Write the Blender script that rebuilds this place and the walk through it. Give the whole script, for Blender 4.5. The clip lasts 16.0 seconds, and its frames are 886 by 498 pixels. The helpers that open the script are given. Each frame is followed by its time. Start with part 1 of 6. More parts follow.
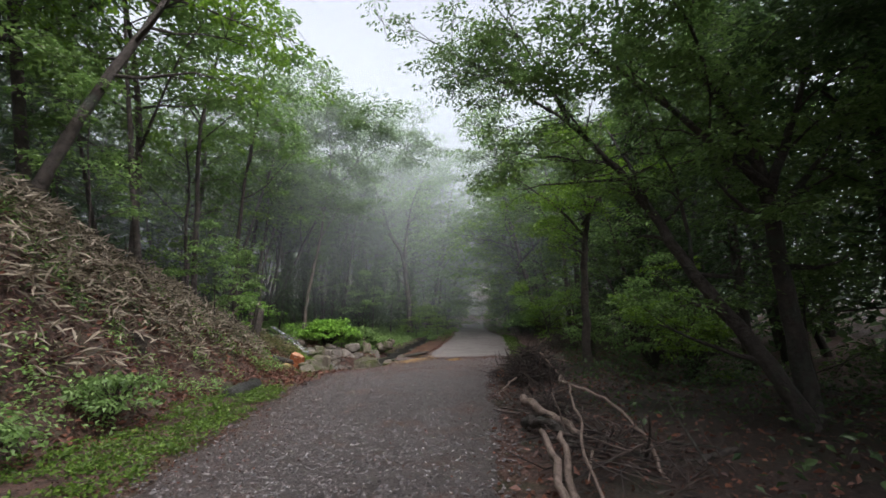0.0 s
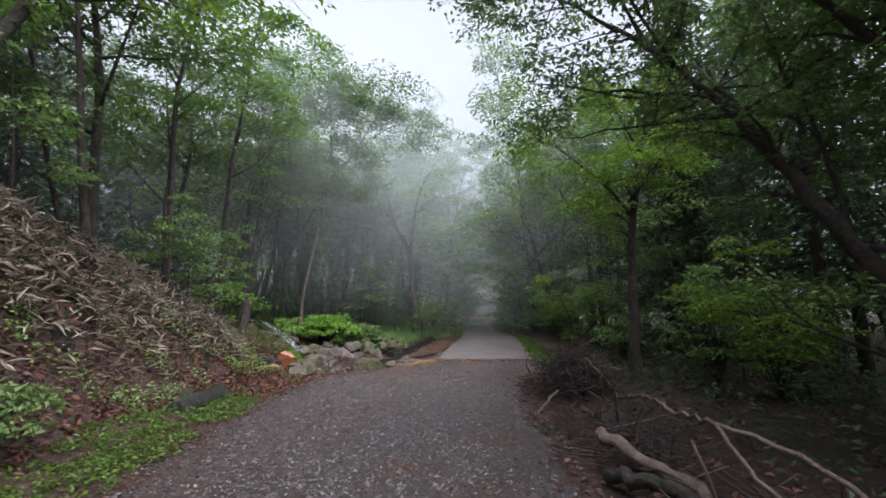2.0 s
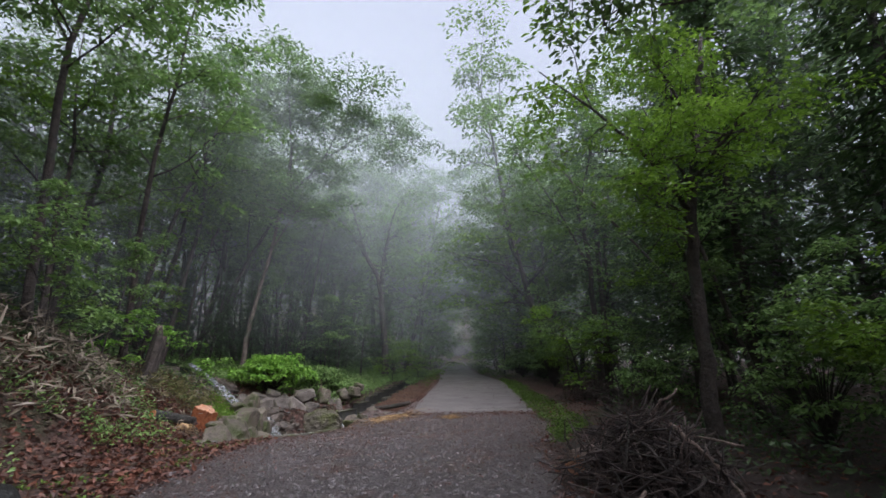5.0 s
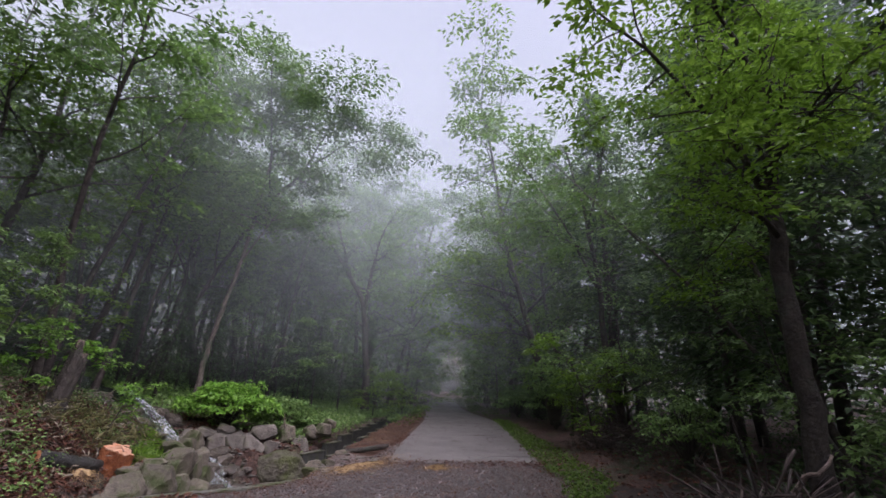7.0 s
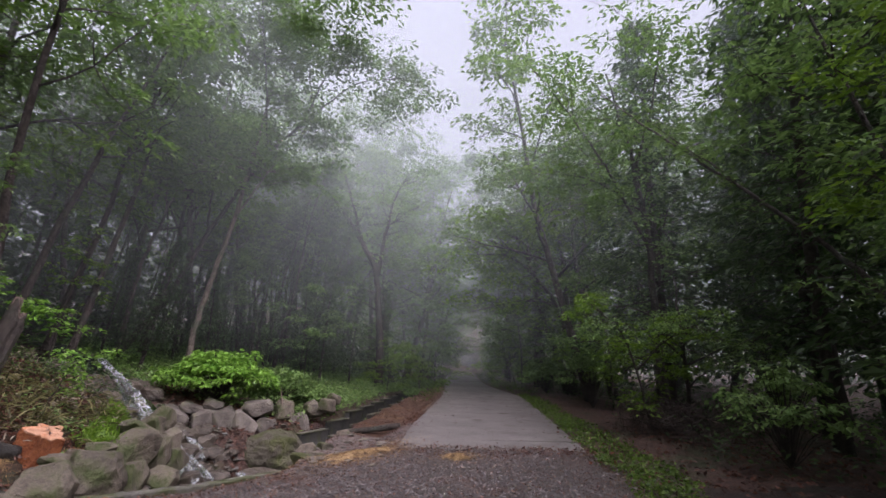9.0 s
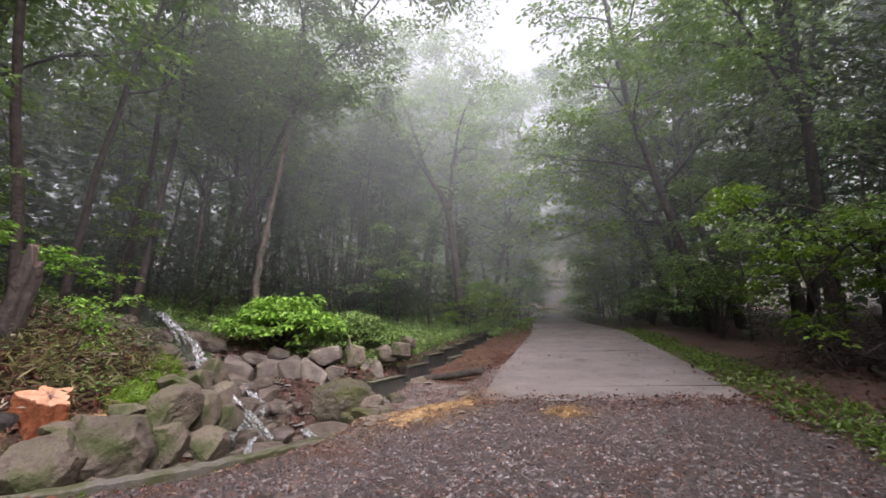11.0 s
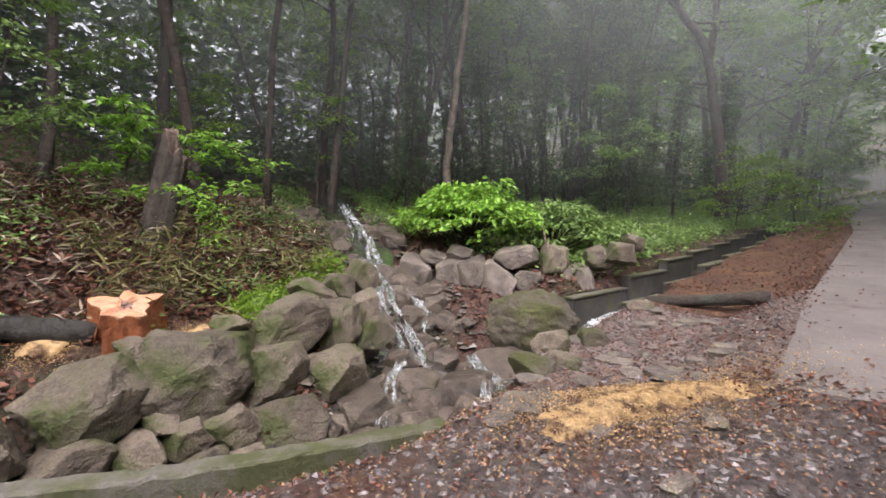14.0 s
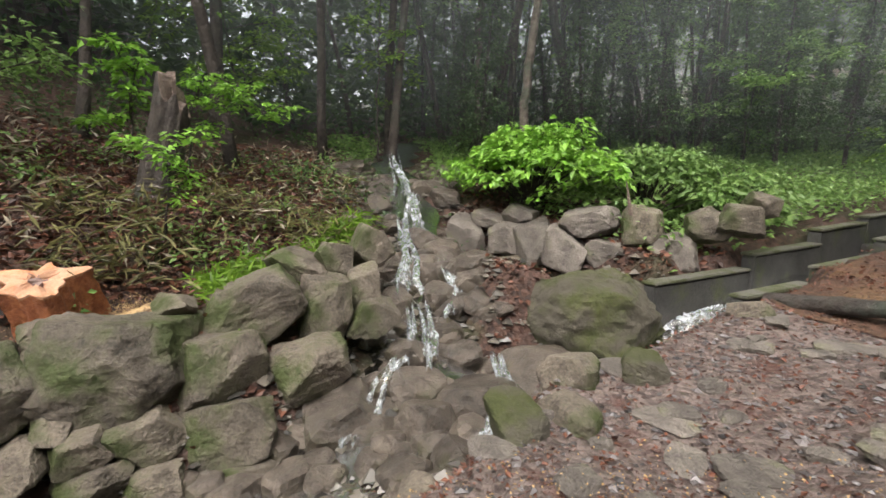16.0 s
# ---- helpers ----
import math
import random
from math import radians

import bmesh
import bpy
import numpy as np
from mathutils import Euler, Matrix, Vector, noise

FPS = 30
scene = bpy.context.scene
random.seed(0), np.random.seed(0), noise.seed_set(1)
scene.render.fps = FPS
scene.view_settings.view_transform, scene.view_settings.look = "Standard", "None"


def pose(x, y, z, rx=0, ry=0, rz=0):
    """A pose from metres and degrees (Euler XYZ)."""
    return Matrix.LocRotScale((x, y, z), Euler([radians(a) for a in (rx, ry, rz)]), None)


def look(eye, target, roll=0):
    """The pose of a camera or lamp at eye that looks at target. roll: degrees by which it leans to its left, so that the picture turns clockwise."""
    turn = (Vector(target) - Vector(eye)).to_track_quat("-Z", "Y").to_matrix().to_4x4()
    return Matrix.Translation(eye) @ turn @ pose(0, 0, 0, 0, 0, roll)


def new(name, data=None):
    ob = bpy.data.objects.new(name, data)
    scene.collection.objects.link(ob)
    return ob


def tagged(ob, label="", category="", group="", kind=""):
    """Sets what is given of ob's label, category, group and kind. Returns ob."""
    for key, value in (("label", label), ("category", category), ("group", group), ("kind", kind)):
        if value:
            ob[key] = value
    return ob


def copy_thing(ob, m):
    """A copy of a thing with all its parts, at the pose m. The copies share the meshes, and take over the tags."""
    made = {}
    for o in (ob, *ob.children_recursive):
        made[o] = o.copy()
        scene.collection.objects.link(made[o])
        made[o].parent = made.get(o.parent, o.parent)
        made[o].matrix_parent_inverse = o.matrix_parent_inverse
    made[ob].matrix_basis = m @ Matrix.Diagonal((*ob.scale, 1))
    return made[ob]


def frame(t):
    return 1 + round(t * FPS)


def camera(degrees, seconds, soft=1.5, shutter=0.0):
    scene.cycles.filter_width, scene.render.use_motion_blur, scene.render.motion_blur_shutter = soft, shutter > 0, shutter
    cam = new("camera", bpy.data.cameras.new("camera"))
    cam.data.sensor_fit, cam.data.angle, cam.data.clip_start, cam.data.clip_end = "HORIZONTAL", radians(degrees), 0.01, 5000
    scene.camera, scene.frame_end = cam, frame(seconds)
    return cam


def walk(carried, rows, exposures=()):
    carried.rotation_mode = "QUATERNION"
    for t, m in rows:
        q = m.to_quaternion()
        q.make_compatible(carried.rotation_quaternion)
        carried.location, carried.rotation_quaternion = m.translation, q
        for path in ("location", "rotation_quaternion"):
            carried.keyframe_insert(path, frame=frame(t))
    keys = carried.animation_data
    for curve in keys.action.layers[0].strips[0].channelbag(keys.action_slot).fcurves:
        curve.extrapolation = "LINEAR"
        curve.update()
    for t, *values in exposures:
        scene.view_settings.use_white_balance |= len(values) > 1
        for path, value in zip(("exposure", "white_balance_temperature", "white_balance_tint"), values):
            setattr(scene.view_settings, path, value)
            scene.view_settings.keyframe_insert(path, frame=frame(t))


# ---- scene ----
cam = camera(88.2, 16.0, soft=1.6)
METRES, EYE, TILT, LEAN, TURN = 20.0, 1.5, 10.4, 0.0, 0.0
ROWS = [
    (0.0, 0.0, 0.0, 0.0, -0.0, 0.0, -0.0),
    (0.5, -0.0048, 0.0303, -0.0064, 0.29, 1.24, -0.32),
    (1.0, -0.0067, 0.064, -0.0131, 0.7, 1.28, -0.6),
    (1.5, -0.0126, 0.0978, -0.02, 0.81, 0.72, -0.55),
    (2.0, -0.0152, 0.1274, -0.0251, 0.59, -0.07, -0.77),
    (2.5, -0.0183, 0.1609, -0.0321, -0.24, -0.61, -0.86),
    (3.0, -0.0202, 0.1926, -0.0371, -0.62, -1.28, -1.01),
    (3.5, -0.0222, 0.2273, -0.0426, -0.74, -1.39, -0.67),
    (4.0, -0.0256, 0.2575, -0.0475, -0.81, -0.44, -0.61),
    (4.5, -0.0244, 0.2906, -0.0524, -1.59, 2.07, -0.87),
    (5.0, -0.0245, 0.3189, -0.0574, -2.82, 5.06, -1.18),
    (7.5, -0.0136, 0.4747, -0.0827, -3.91, 9.28, -3.43),
    (8.0, -0.0096, 0.51, -0.0892, -3.3, 8.46, -3.46),
    (8.5, -0.0084, 0.5404, -0.0939, -2.64, 7.43, -3.43),
    (11.0, -0.0101, 0.7, -0.1297, 8.02, -0.8, 1.55),
    (11.5, -0.0121, 0.7295, -0.1346, 12.37, -2.79, 2.9),
    (12.0, -0.0139, 0.7576, -0.1392, 16.95, -5.08, 3.73),
    (12.5, -0.0159, 0.7885, -0.1443, 22.15, -7.21, 4.89),
    (13.0, -0.0202, 0.8183, -0.1499, 27.77, -9.09, 5.69),
    (13.5, -0.0229, 0.847, -0.1546, 32.64, -10.61, 6.24),
    (14.0, -0.0299, 0.8737, -0.1613, 36.76, -12.15, 6.29),
    (14.5, -0.0338, 0.9032, -0.1677, 40.27, -13.89, 6.5),
    (15.0, -0.0391, 0.9284, -0.173, 42.64, -15.12, 7.01),
    (15.5, -0.0416, 0.9522, -0.1762, 45.28, -15.91, 7.44),
    (16.0, -0.0412, 0.9783, -0.1795, 51.48, -16.2, 8.7),
]
walk(cam, [(t, pose(0, 0, EYE, TILT, LEAN, TURN) @ pose(METRES * x, METRES * y, METRES * z, 90 + pitch, roll, yaw)) for t, x, y, z, yaw, pitch, roll in ROWS],
     [(0.0, 1.85, 6350, 16), (1.5, 1.9, 6050, 18), (3.0, 2.05, 6050, 22), (4.0, 2.05, 6000, 22), (5.0, 1.64, 5950, 20), (7.5, 1.62, 6050, 29), (8.5, 1.68, 6150, 29), (11.0, 2.3, 6600, 28), (13.0, 2.45, 6650, 26), (14.5, 2.6, 6650, 20), (16.0, 2.55, 6700, 12)])

# ---------------------------------------------------------------- light
world = bpy.data.worlds.new("overcast")
scene.world = world
world.use_nodes = True
wn, wl = world.node_tree.nodes, world.node_tree.links
sky = wn.new("ShaderNodeTexSky")
sky.sky_type, sky.sun_disc = "NISHITA", False
sky.sun_elevation, sky.sun_rotation = radians(58), radians(144)
sky.air_density, sky.dust_density, sky.ozone_density = 1.0, 3.0, 1.0
grey = wn.new("ShaderNodeHueSaturation")
grey.inputs["Saturation"].default_value = 0.28
wl.new(sky.outputs[0], grey.inputs["Color"])
wl.new(grey.outputs[0], wn["Background"].inputs["Color"])
wn["Background"].inputs["Strength"].default_value = 0.095

sun = new("sun", bpy.data.lights.new("sun", "SUN"))
sun.data.energy, sun.data.angle, sun.data.color = 1.3, radians(70), (1.0, 0.98, 0.95)
sun.matrix_world = look((11, -15, 30), (0, 0, 0))


# ---------------------------------------------------------------- materials
def surface(name, dark, light, scale=4.0, rough=0.8, bump=0.3, fine=40.0, island=0.0, through_light=0.0, second=None, second_scale=1.2, second_amount=0.5, spec=0.4, per_object=0.0, cells=0.0, coarse=0.10):
    """Two colours by noise at two scales, an optional third in patches, bump, and light that passes through leaves."""
    m = bpy.data.materials.new(name)
    m.use_nodes = True
    nodes, links = m.node_tree.nodes, m.node_tree.links
    p = nodes["Principled BSDF"]
    co = nodes.new("ShaderNodeTexCoord")
    where = co.outputs["Object"]

    def noise_at(s, detail=6.0):
        n = nodes.new("ShaderNodeTexNoise")
        n.inputs["Scale"].default_value, n.inputs["Detail"].default_value = s, detail
        n.inputs["Roughness"].default_value = 0.65
        links.new(where, n.inputs["Vector"])
        return n.outputs["Fac"]

    def ramp(fac, a, b, lo=0.36, hi=0.64):
        r = nodes.new("ShaderNodeValToRGB")
        r.color_ramp.elements[0].position, r.color_ramp.elements[1].position = lo, hi
        r.color_ramp.elements[0].color, r.color_ramp.elements[1].color = (*a, 1), (*b, 1)
        links.new(fac, r.inputs[0])
        return r.outputs[0]

    def mix(fac, a, b):
        x = nodes.new("ShaderNodeMix")
        x.data_type = "RGBA"
        if isinstance(fac, float):
            x.inputs[0].default_value = fac
        else:
            links.new(fac, x.inputs[0])
        links.new(a, x.inputs[6])
        if isinstance(b, tuple):
            x.inputs[7].default_value = (*b, 1)
        else:
            links.new(b, x.inputs[7])
        return x.outputs[2]

    if island > 0:
        geo = nodes.new("ShaderNodeNewGeometry")
        colour = ramp(geo.outputs["Random Per Island"], dark, light, 0.0, 1.0)
    else:
        colour = ramp(noise_at(scale), dark, light)
        colour = mix(0.35, colour, ramp(noise_at(fine), dark, light))
    grains = None
    if cells > 0:
        grains = nodes.new("ShaderNodeTexVoronoi")
        grains.inputs["Scale"].default_value = cells
        links.new(where, grains.inputs["Vector"])
        bw = nodes.new("ShaderNodeRGBToBW")
        links.new(grains.outputs["Color"], bw.inputs[0])
        colour = mix(0.6, colour, ramp(bw.outputs[0], tuple(0.7 * c for c in dark), tuple(1.15 * c for c in light), 0.15, 0.85))
    if per_object > 0:
        info = nodes.new("ShaderNodeObjectInfo")
        h = nodes.new("ShaderNodeHueSaturation")
        mul = nodes.new("ShaderNodeMapRange")
        mul.inputs[3].default_value, mul.inputs[4].default_value = 1 - per_object, 1 + per_object
        links.new(info.outputs["Random"], mul.inputs[0])
        links.new(mul.outputs[0], h.inputs["Value"])
        links.new(colour, h.inputs["Color"])
        colour = h.outputs[0]
    if second:
        r = nodes.new("ShaderNodeMapRange")
        r.inputs[1].default_value, r.inputs[2].default_value = 1 - second_amount - 0.07, 1 - second_amount + 0.07
        links.new(noise_at(second_scale, 8.0), r.inputs[0])
        colour = mix(r.outputs[0], colour, second)
    links.new(colour, p.inputs["Base Color"])
    p.inputs["Roughness"].default_value = rough
    p.inputs["Specular IOR Level"].default_value = spec
    if bump > 0 and island == 0:
        b = nodes.new("ShaderNodeBump")
        b.inputs["Strength"].default_value, b.inputs["Distance"].default_value = bump, 0.03
        links.new(noise_at(fine, 8.0), b.inputs["Height"])
        b2 = nodes.new("ShaderNodeBump")
        b2.inputs["Strength"].default_value, b2.inputs["Distance"].default_value = min(1.0, bump), coarse
        links.new(noise_at(scale * 1.8, 10.0), b2.inputs["Height"])
        links.new(b2.outputs[0], b.inputs["Normal"])
        if grains:
            b3 = nodes.new("ShaderNodeBump")
            b3.invert = True
            b3.inputs["Strength"].default_value, b3.inputs["Distance"].default_value = 0.9, 0.5 / cells
            links.new(grains.outputs["Distance"], b3.inputs["Height"])
            links.new(b3.outputs[0], b2.inputs["Normal"])
        links.new(b.outputs[0], p.inputs["Normal"])
    if through_light > 0:
        t = nodes.new("ShaderNodeBsdfTranslucent")
        links.new(colour, t.inputs["Color"])
        s = nodes.new("ShaderNodeMixShader")
        s.inputs[0].default_value = through_light
        links.new(p.outputs[0], s.inputs[1])
        links.new(t.outputs[0], s.inputs[2])
        links.new(s.outputs[0], nodes["Material Output"].inputs["Surface"])
    return m


LITTER = surface("leaf_litter", (0.022, 0.013, 0.010), (0.095, 0.05, 0.036), 3.0, 0.75, 0.8, 30, second=(0.028, 0.034, 0.012), second_scale=0.6, second_amount=0.42, cells=16.0)
# humus with the trees' shade put into its near-black colour
SHADE_MULCH = surface("shade_dark_humus", (0.009, 0.006, 0.005), (0.045, 0.025, 0.018), 2.5, 0.7, 0.9, 35, cells=24.0, second=(0.016, 0.019, 0.008), second_scale=0.9, second_amount=0.4)
GRAVEL = surface("gravel_bed", (0.03, 0.025, 0.024), (0.16, 0.135, 0.128), 9.0, 0.45, 1.0, 45, cells=30.0, second=(0.11, 0.055, 0.036), second_scale=0.9, second_amount=0.4)
PEBBLE = surface("pebble", (0.018, 0.0155, 0.016), (0.15, 0.131, 0.128), rough=0.42, island=1, spec=0.5)
SHINGLE = surface("wet_shingle", (0.04, 0.026, 0.022), (0.2, 0.155, 0.138), 6.0, 0.55, 0.9, 40, cells=26.0, second=(0.085, 0.034, 0.024), second_scale=2.6, second_amount=0.4, coarse=0.03)
BED_PEBBLE = surface("bed_pebble", (0.02, 0.019, 0.017), (0.12, 0.105, 0.085), rough=0.3, island=1, spec=0.5)
CONCRETE = surface("road_concrete", (0.085, 0.076, 0.071), (0.165, 0.149, 0.14), 1.2, 0.7, 0.35, 60, second=(0.06, 0.044, 0.036), second_scale=1.6, second_amount=0.38)
DARK_CONCRETE = surface("dark_concrete", (0.018, 0.018, 0.017), (0.06, 0.058, 0.052), 2.5, 0.75, 0.4, 40, second=(0.05, 0.06, 0.02), second_scale=2.0, second_amount=0.4)
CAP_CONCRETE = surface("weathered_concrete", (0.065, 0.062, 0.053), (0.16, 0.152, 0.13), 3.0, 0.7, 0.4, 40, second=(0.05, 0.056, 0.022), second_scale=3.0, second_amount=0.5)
STONE = surface("mossy_stone", (0.04, 0.033, 0.025), (0.24, 0.20, 0.155), 3.5, 0.6, 1.0, 42, second=(0.045, 0.058, 0.015), second_scale=1.7, second_amount=0.46, per_object=0.25, coarse=0.035)
PALE_STONE = surface("pale_stone", (0.07, 0.06, 0.052), (0.205, 0.178, 0.152), 3.0, 0.65, 0.9, 45, second=(0.12, 0.13, 0.05), second_scale=1.5, second_amount=0.36, per_object=0.2, coarse=0.035)
WET_STONE = surface("wet_stone", (0.026, 0.021, 0.017), (0.13, 0.106, 0.084), 4.0, 0.35, 0.9, 36, second=(0.035, 0.036, 0.014), second_scale=2.0, second_amount=0.38, per_object=0.3, coarse=0.03)
MOSS_STONE = surface("moss_boulder", (0.04, 0.048, 0.014), (0.10, 0.11, 0.03), 3.0, 0.85, 1.0, 50, second=(0.085, 0.075, 0.055), second_scale=1.6, second_amount=0.5)
BARK = surface("dark_bark", (0.022, 0.018, 0.015), (0.075, 0.06, 0.05), 6.0, 0.8, 0.9, 25, second=(0.05, 0.06, 0.045), second_scale=1.6, second_amount=0.4)
PALE_BARK = surface("pale_bark", (0.06, 0.05, 0.04), (0.17, 0.14, 0.115), 5.0, 0.8, 0.9, 25, second=(0.06, 0.075, 0.05), second_scale=1.6, second_amount=0.42)
TWIG = surface("dead_twig", (0.013, 0.009, 0.008), (0.07, 0.05, 0.041), rough=0.75, island=1)
DEADWOOD = surface("dead_wood", (0.07, 0.05, 0.04), (0.24, 0.18, 0.145), 5.0, 0.7, 0.7, 30)
WET_LOG = surface("wet_log", (0.012, 0.012, 0.011), (0.055, 0.053, 0.048), 5.0, 0.45, 0.9, 30, second=(0.022, 0.026, 0.012), second_scale=2.0, second_amount=0.35)
FRESH_WOOD = surface("fresh_cut_wood", (0.36, 0.18, 0.10), (0.52, 0.30, 0.195), 7.0, 0.7, 0.4, 60, second=(0.52, 0.17, 0.06), second_scale=3.0, second_amount=0.45)
HEART = surface("stained_heartwood", (0.16, 0.11, 0.10), (0.30, 0.20, 0.17), 14.0, 0.7, 0.3, 60)
ORANGE_BARK = surface("inner_bark_orange", (0.20, 0.055, 0.02), (0.46, 0.16, 0.06), 8.0, 0.75, 0.8, 40)
SAWDUST = surface("sawdust", (0.32, 0.2, 0.085), (0.58, 0.41, 0.21), 12.0, 0.9, 0.6, 90, second=(0.11, 0.065, 0.04), second_scale=7.0, second_amount=0.46)
LEAF_BRIGHT = surface("bright_leaf", (0.085, 0.17, 0.016), (0.20, 0.34, 0.04), rough=0.4, island=1, through_light=0.45, bump=0)
LEAF_MID = surface("mid_leaf", (0.10, 0.185, 0.05), (0.215, 0.34, 0.10), rough=0.42, island=1, through_light=0.4, bump=0, per_object=0.2)
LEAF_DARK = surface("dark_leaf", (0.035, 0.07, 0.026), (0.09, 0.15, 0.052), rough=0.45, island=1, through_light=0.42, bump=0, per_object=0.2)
LEAF_BUSH = surface("bush_leaf", (0.11, 0.26, 0.025), (0.26, 0.48, 0.075), rough=0.4, island=1, through_light=0.4, bump=0)
GRASS = surface("low_weed", (0.035, 0.075, 0.010), (0.13, 0.22, 0.03), rough=0.5, island=1, through_light=0.35, bump=0)
SASA = surface("bamboo_grass_leaf", (0.03, 0.022, 0.010), (0.40, 0.345, 0.265), rough=0.45, island=1, through_light=0.2, bump=0)
SASA_GREEN = surface("green_bamboo_grass_leaf", (0.03, 0.035, 0.012), (0.25, 0.235, 0.10), rough=0.45, island=1, through_light=0.3, bump=0)
DRY = surface("dry_leaf", (0.026, 0.011, 0.008), (0.145, 0.056, 0.032), rough=0.55, island=1, bump=0)
CRUMB = surface("leaf_crumb", (0.06, 0.026, 0.017), (0.26, 0.15, 0.09), rough=0.6, island=1, bump=0)
EARTH = surface("red_earth", (0.035, 0.018, 0.012), (0.115, 0.058, 0.035), 3.0, 0.85, 0.8, 35, cells=22.0, second=(0.14, 0.08, 0.038), second_scale=0.8, second_amount=0.42)


def water_material(name, foam):
    """Clear water: a tinted pane with a gloss; white water: the same broken by lacy foam."""
    m = bpy.data.materials.new(name)
    m.use_nodes = True
    nodes, links = m.node_tree.nodes, m.node_tree.links
    p = nodes["Principled BSDF"]
    p.inputs["Base Color"].default_value, p.inputs["Roughness"].default_value = (0.38, 0.41, 0.43, 1), 0.35
    co, n = nodes.new("ShaderNodeTexCoord"), nodes.new("ShaderNodeTexNoise")
    n.inputs["Scale"].default_value, n.inputs["Detail"].default_value, n.inputs["Distortion"].default_value = 9.0, 5.0, 1.2
    links.new(co.outputs["Object"], n.inputs["Vector"])
    b = nodes.new("ShaderNodeBump")
    b.inputs["Strength"].default_value, b.inputs["Distance"].default_value = (0.25 if foam else 0.6), 0.03
    links.new(n.outputs["Fac"], b.inputs["Height"])
    clear, gloss, fres = nodes.new("ShaderNodeBsdfTransparent"), nodes.new("ShaderNodeBsdfGlossy"), nodes.new("ShaderNodeFresnel")
    clear.inputs["Color"].default_value = (0.80, 0.76, 0.66, 1)
    gloss.inputs["Roughness"].default_value = 0.16
    fres.inputs["IOR"].default_value = 1.4
    for node in (p, gloss, fres):
        links.new(b.outputs[0], node.inputs["Normal"])
    wet = nodes.new("ShaderNodeMixShader")
    links.new(fres.outputs[0], wet.inputs[0])
    links.new(clear.outputs[0], wet.inputs[1])
    links.new(gloss.outputs[0], wet.inputs[2])
    out = nodes.new("ShaderNodeMixShader")
    r = nodes.new("ShaderNodeMapRange")
    r.inputs[1].default_value, r.inputs[2].default_value = (0.38, 0.66) if foam else (0.56, 0.8)
    r.inputs[4].default_value = 0.66 if foam else 0.05
    links.new(n.outputs["Fac"], r.inputs[0])
    links.new(r.outputs[0], out.inputs[0])
    links.new(wet.outputs[0], out.inputs[1])
    links.new(p.outputs[0], out.inputs[2])
    links.new(out.outputs[0], nodes["Material Output"].inputs["Surface"])
    return m


POOL = water_material("stream_water", False)
FOAM = water_material("white_water", True)


# part-clear white standing in for haze, thin low down, thickest at crown height
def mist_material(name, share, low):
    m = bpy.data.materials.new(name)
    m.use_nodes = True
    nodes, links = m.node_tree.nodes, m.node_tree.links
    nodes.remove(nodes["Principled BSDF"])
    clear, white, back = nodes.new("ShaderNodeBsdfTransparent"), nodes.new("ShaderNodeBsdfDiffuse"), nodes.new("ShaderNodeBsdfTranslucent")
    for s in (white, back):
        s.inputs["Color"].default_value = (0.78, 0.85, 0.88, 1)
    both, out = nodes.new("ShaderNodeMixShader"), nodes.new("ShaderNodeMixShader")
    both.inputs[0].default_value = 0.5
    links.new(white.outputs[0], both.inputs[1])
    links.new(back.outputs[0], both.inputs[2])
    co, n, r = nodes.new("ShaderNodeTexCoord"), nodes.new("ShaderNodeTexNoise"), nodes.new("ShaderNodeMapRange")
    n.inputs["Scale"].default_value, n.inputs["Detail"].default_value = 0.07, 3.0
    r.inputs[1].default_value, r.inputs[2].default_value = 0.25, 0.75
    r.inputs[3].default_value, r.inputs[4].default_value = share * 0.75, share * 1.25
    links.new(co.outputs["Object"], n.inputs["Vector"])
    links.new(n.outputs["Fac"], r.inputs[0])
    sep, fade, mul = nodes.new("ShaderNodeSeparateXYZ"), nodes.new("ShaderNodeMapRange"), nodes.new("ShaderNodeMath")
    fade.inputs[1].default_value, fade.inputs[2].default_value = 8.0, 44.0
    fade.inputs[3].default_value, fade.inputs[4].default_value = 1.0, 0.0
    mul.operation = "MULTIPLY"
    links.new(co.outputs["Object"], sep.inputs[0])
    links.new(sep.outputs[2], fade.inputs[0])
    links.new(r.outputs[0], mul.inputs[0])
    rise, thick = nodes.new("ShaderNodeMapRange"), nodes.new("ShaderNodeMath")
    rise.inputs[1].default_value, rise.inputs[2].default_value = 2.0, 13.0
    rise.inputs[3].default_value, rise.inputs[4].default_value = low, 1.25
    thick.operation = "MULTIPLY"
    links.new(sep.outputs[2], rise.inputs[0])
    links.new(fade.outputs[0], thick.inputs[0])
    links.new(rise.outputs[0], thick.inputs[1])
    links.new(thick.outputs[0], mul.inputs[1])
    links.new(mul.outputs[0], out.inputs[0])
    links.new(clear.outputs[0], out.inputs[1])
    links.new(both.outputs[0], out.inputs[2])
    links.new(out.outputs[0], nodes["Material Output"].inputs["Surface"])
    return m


# ---------------------------------------------------------------- mesh helpers
def mesh_object(name, verts, faces, material, parent=None, label="", smooth=False):
    me = bpy.data.meshes.new(name)
    me.from_pydata(np.asarray(verts).tolist(), [], np.asarray(faces).tolist() if not isinstance(faces, list) else faces)
    me.materials.append(material)
    if smooth:
        me.polygons.foreach_set("use_smooth", [True] * len(me.polygons))
    me.update()
    ob = new(name, me)
    if parent is not None:
        ob.parent = parent
    if label:
        ob["label"] = label
    return ob


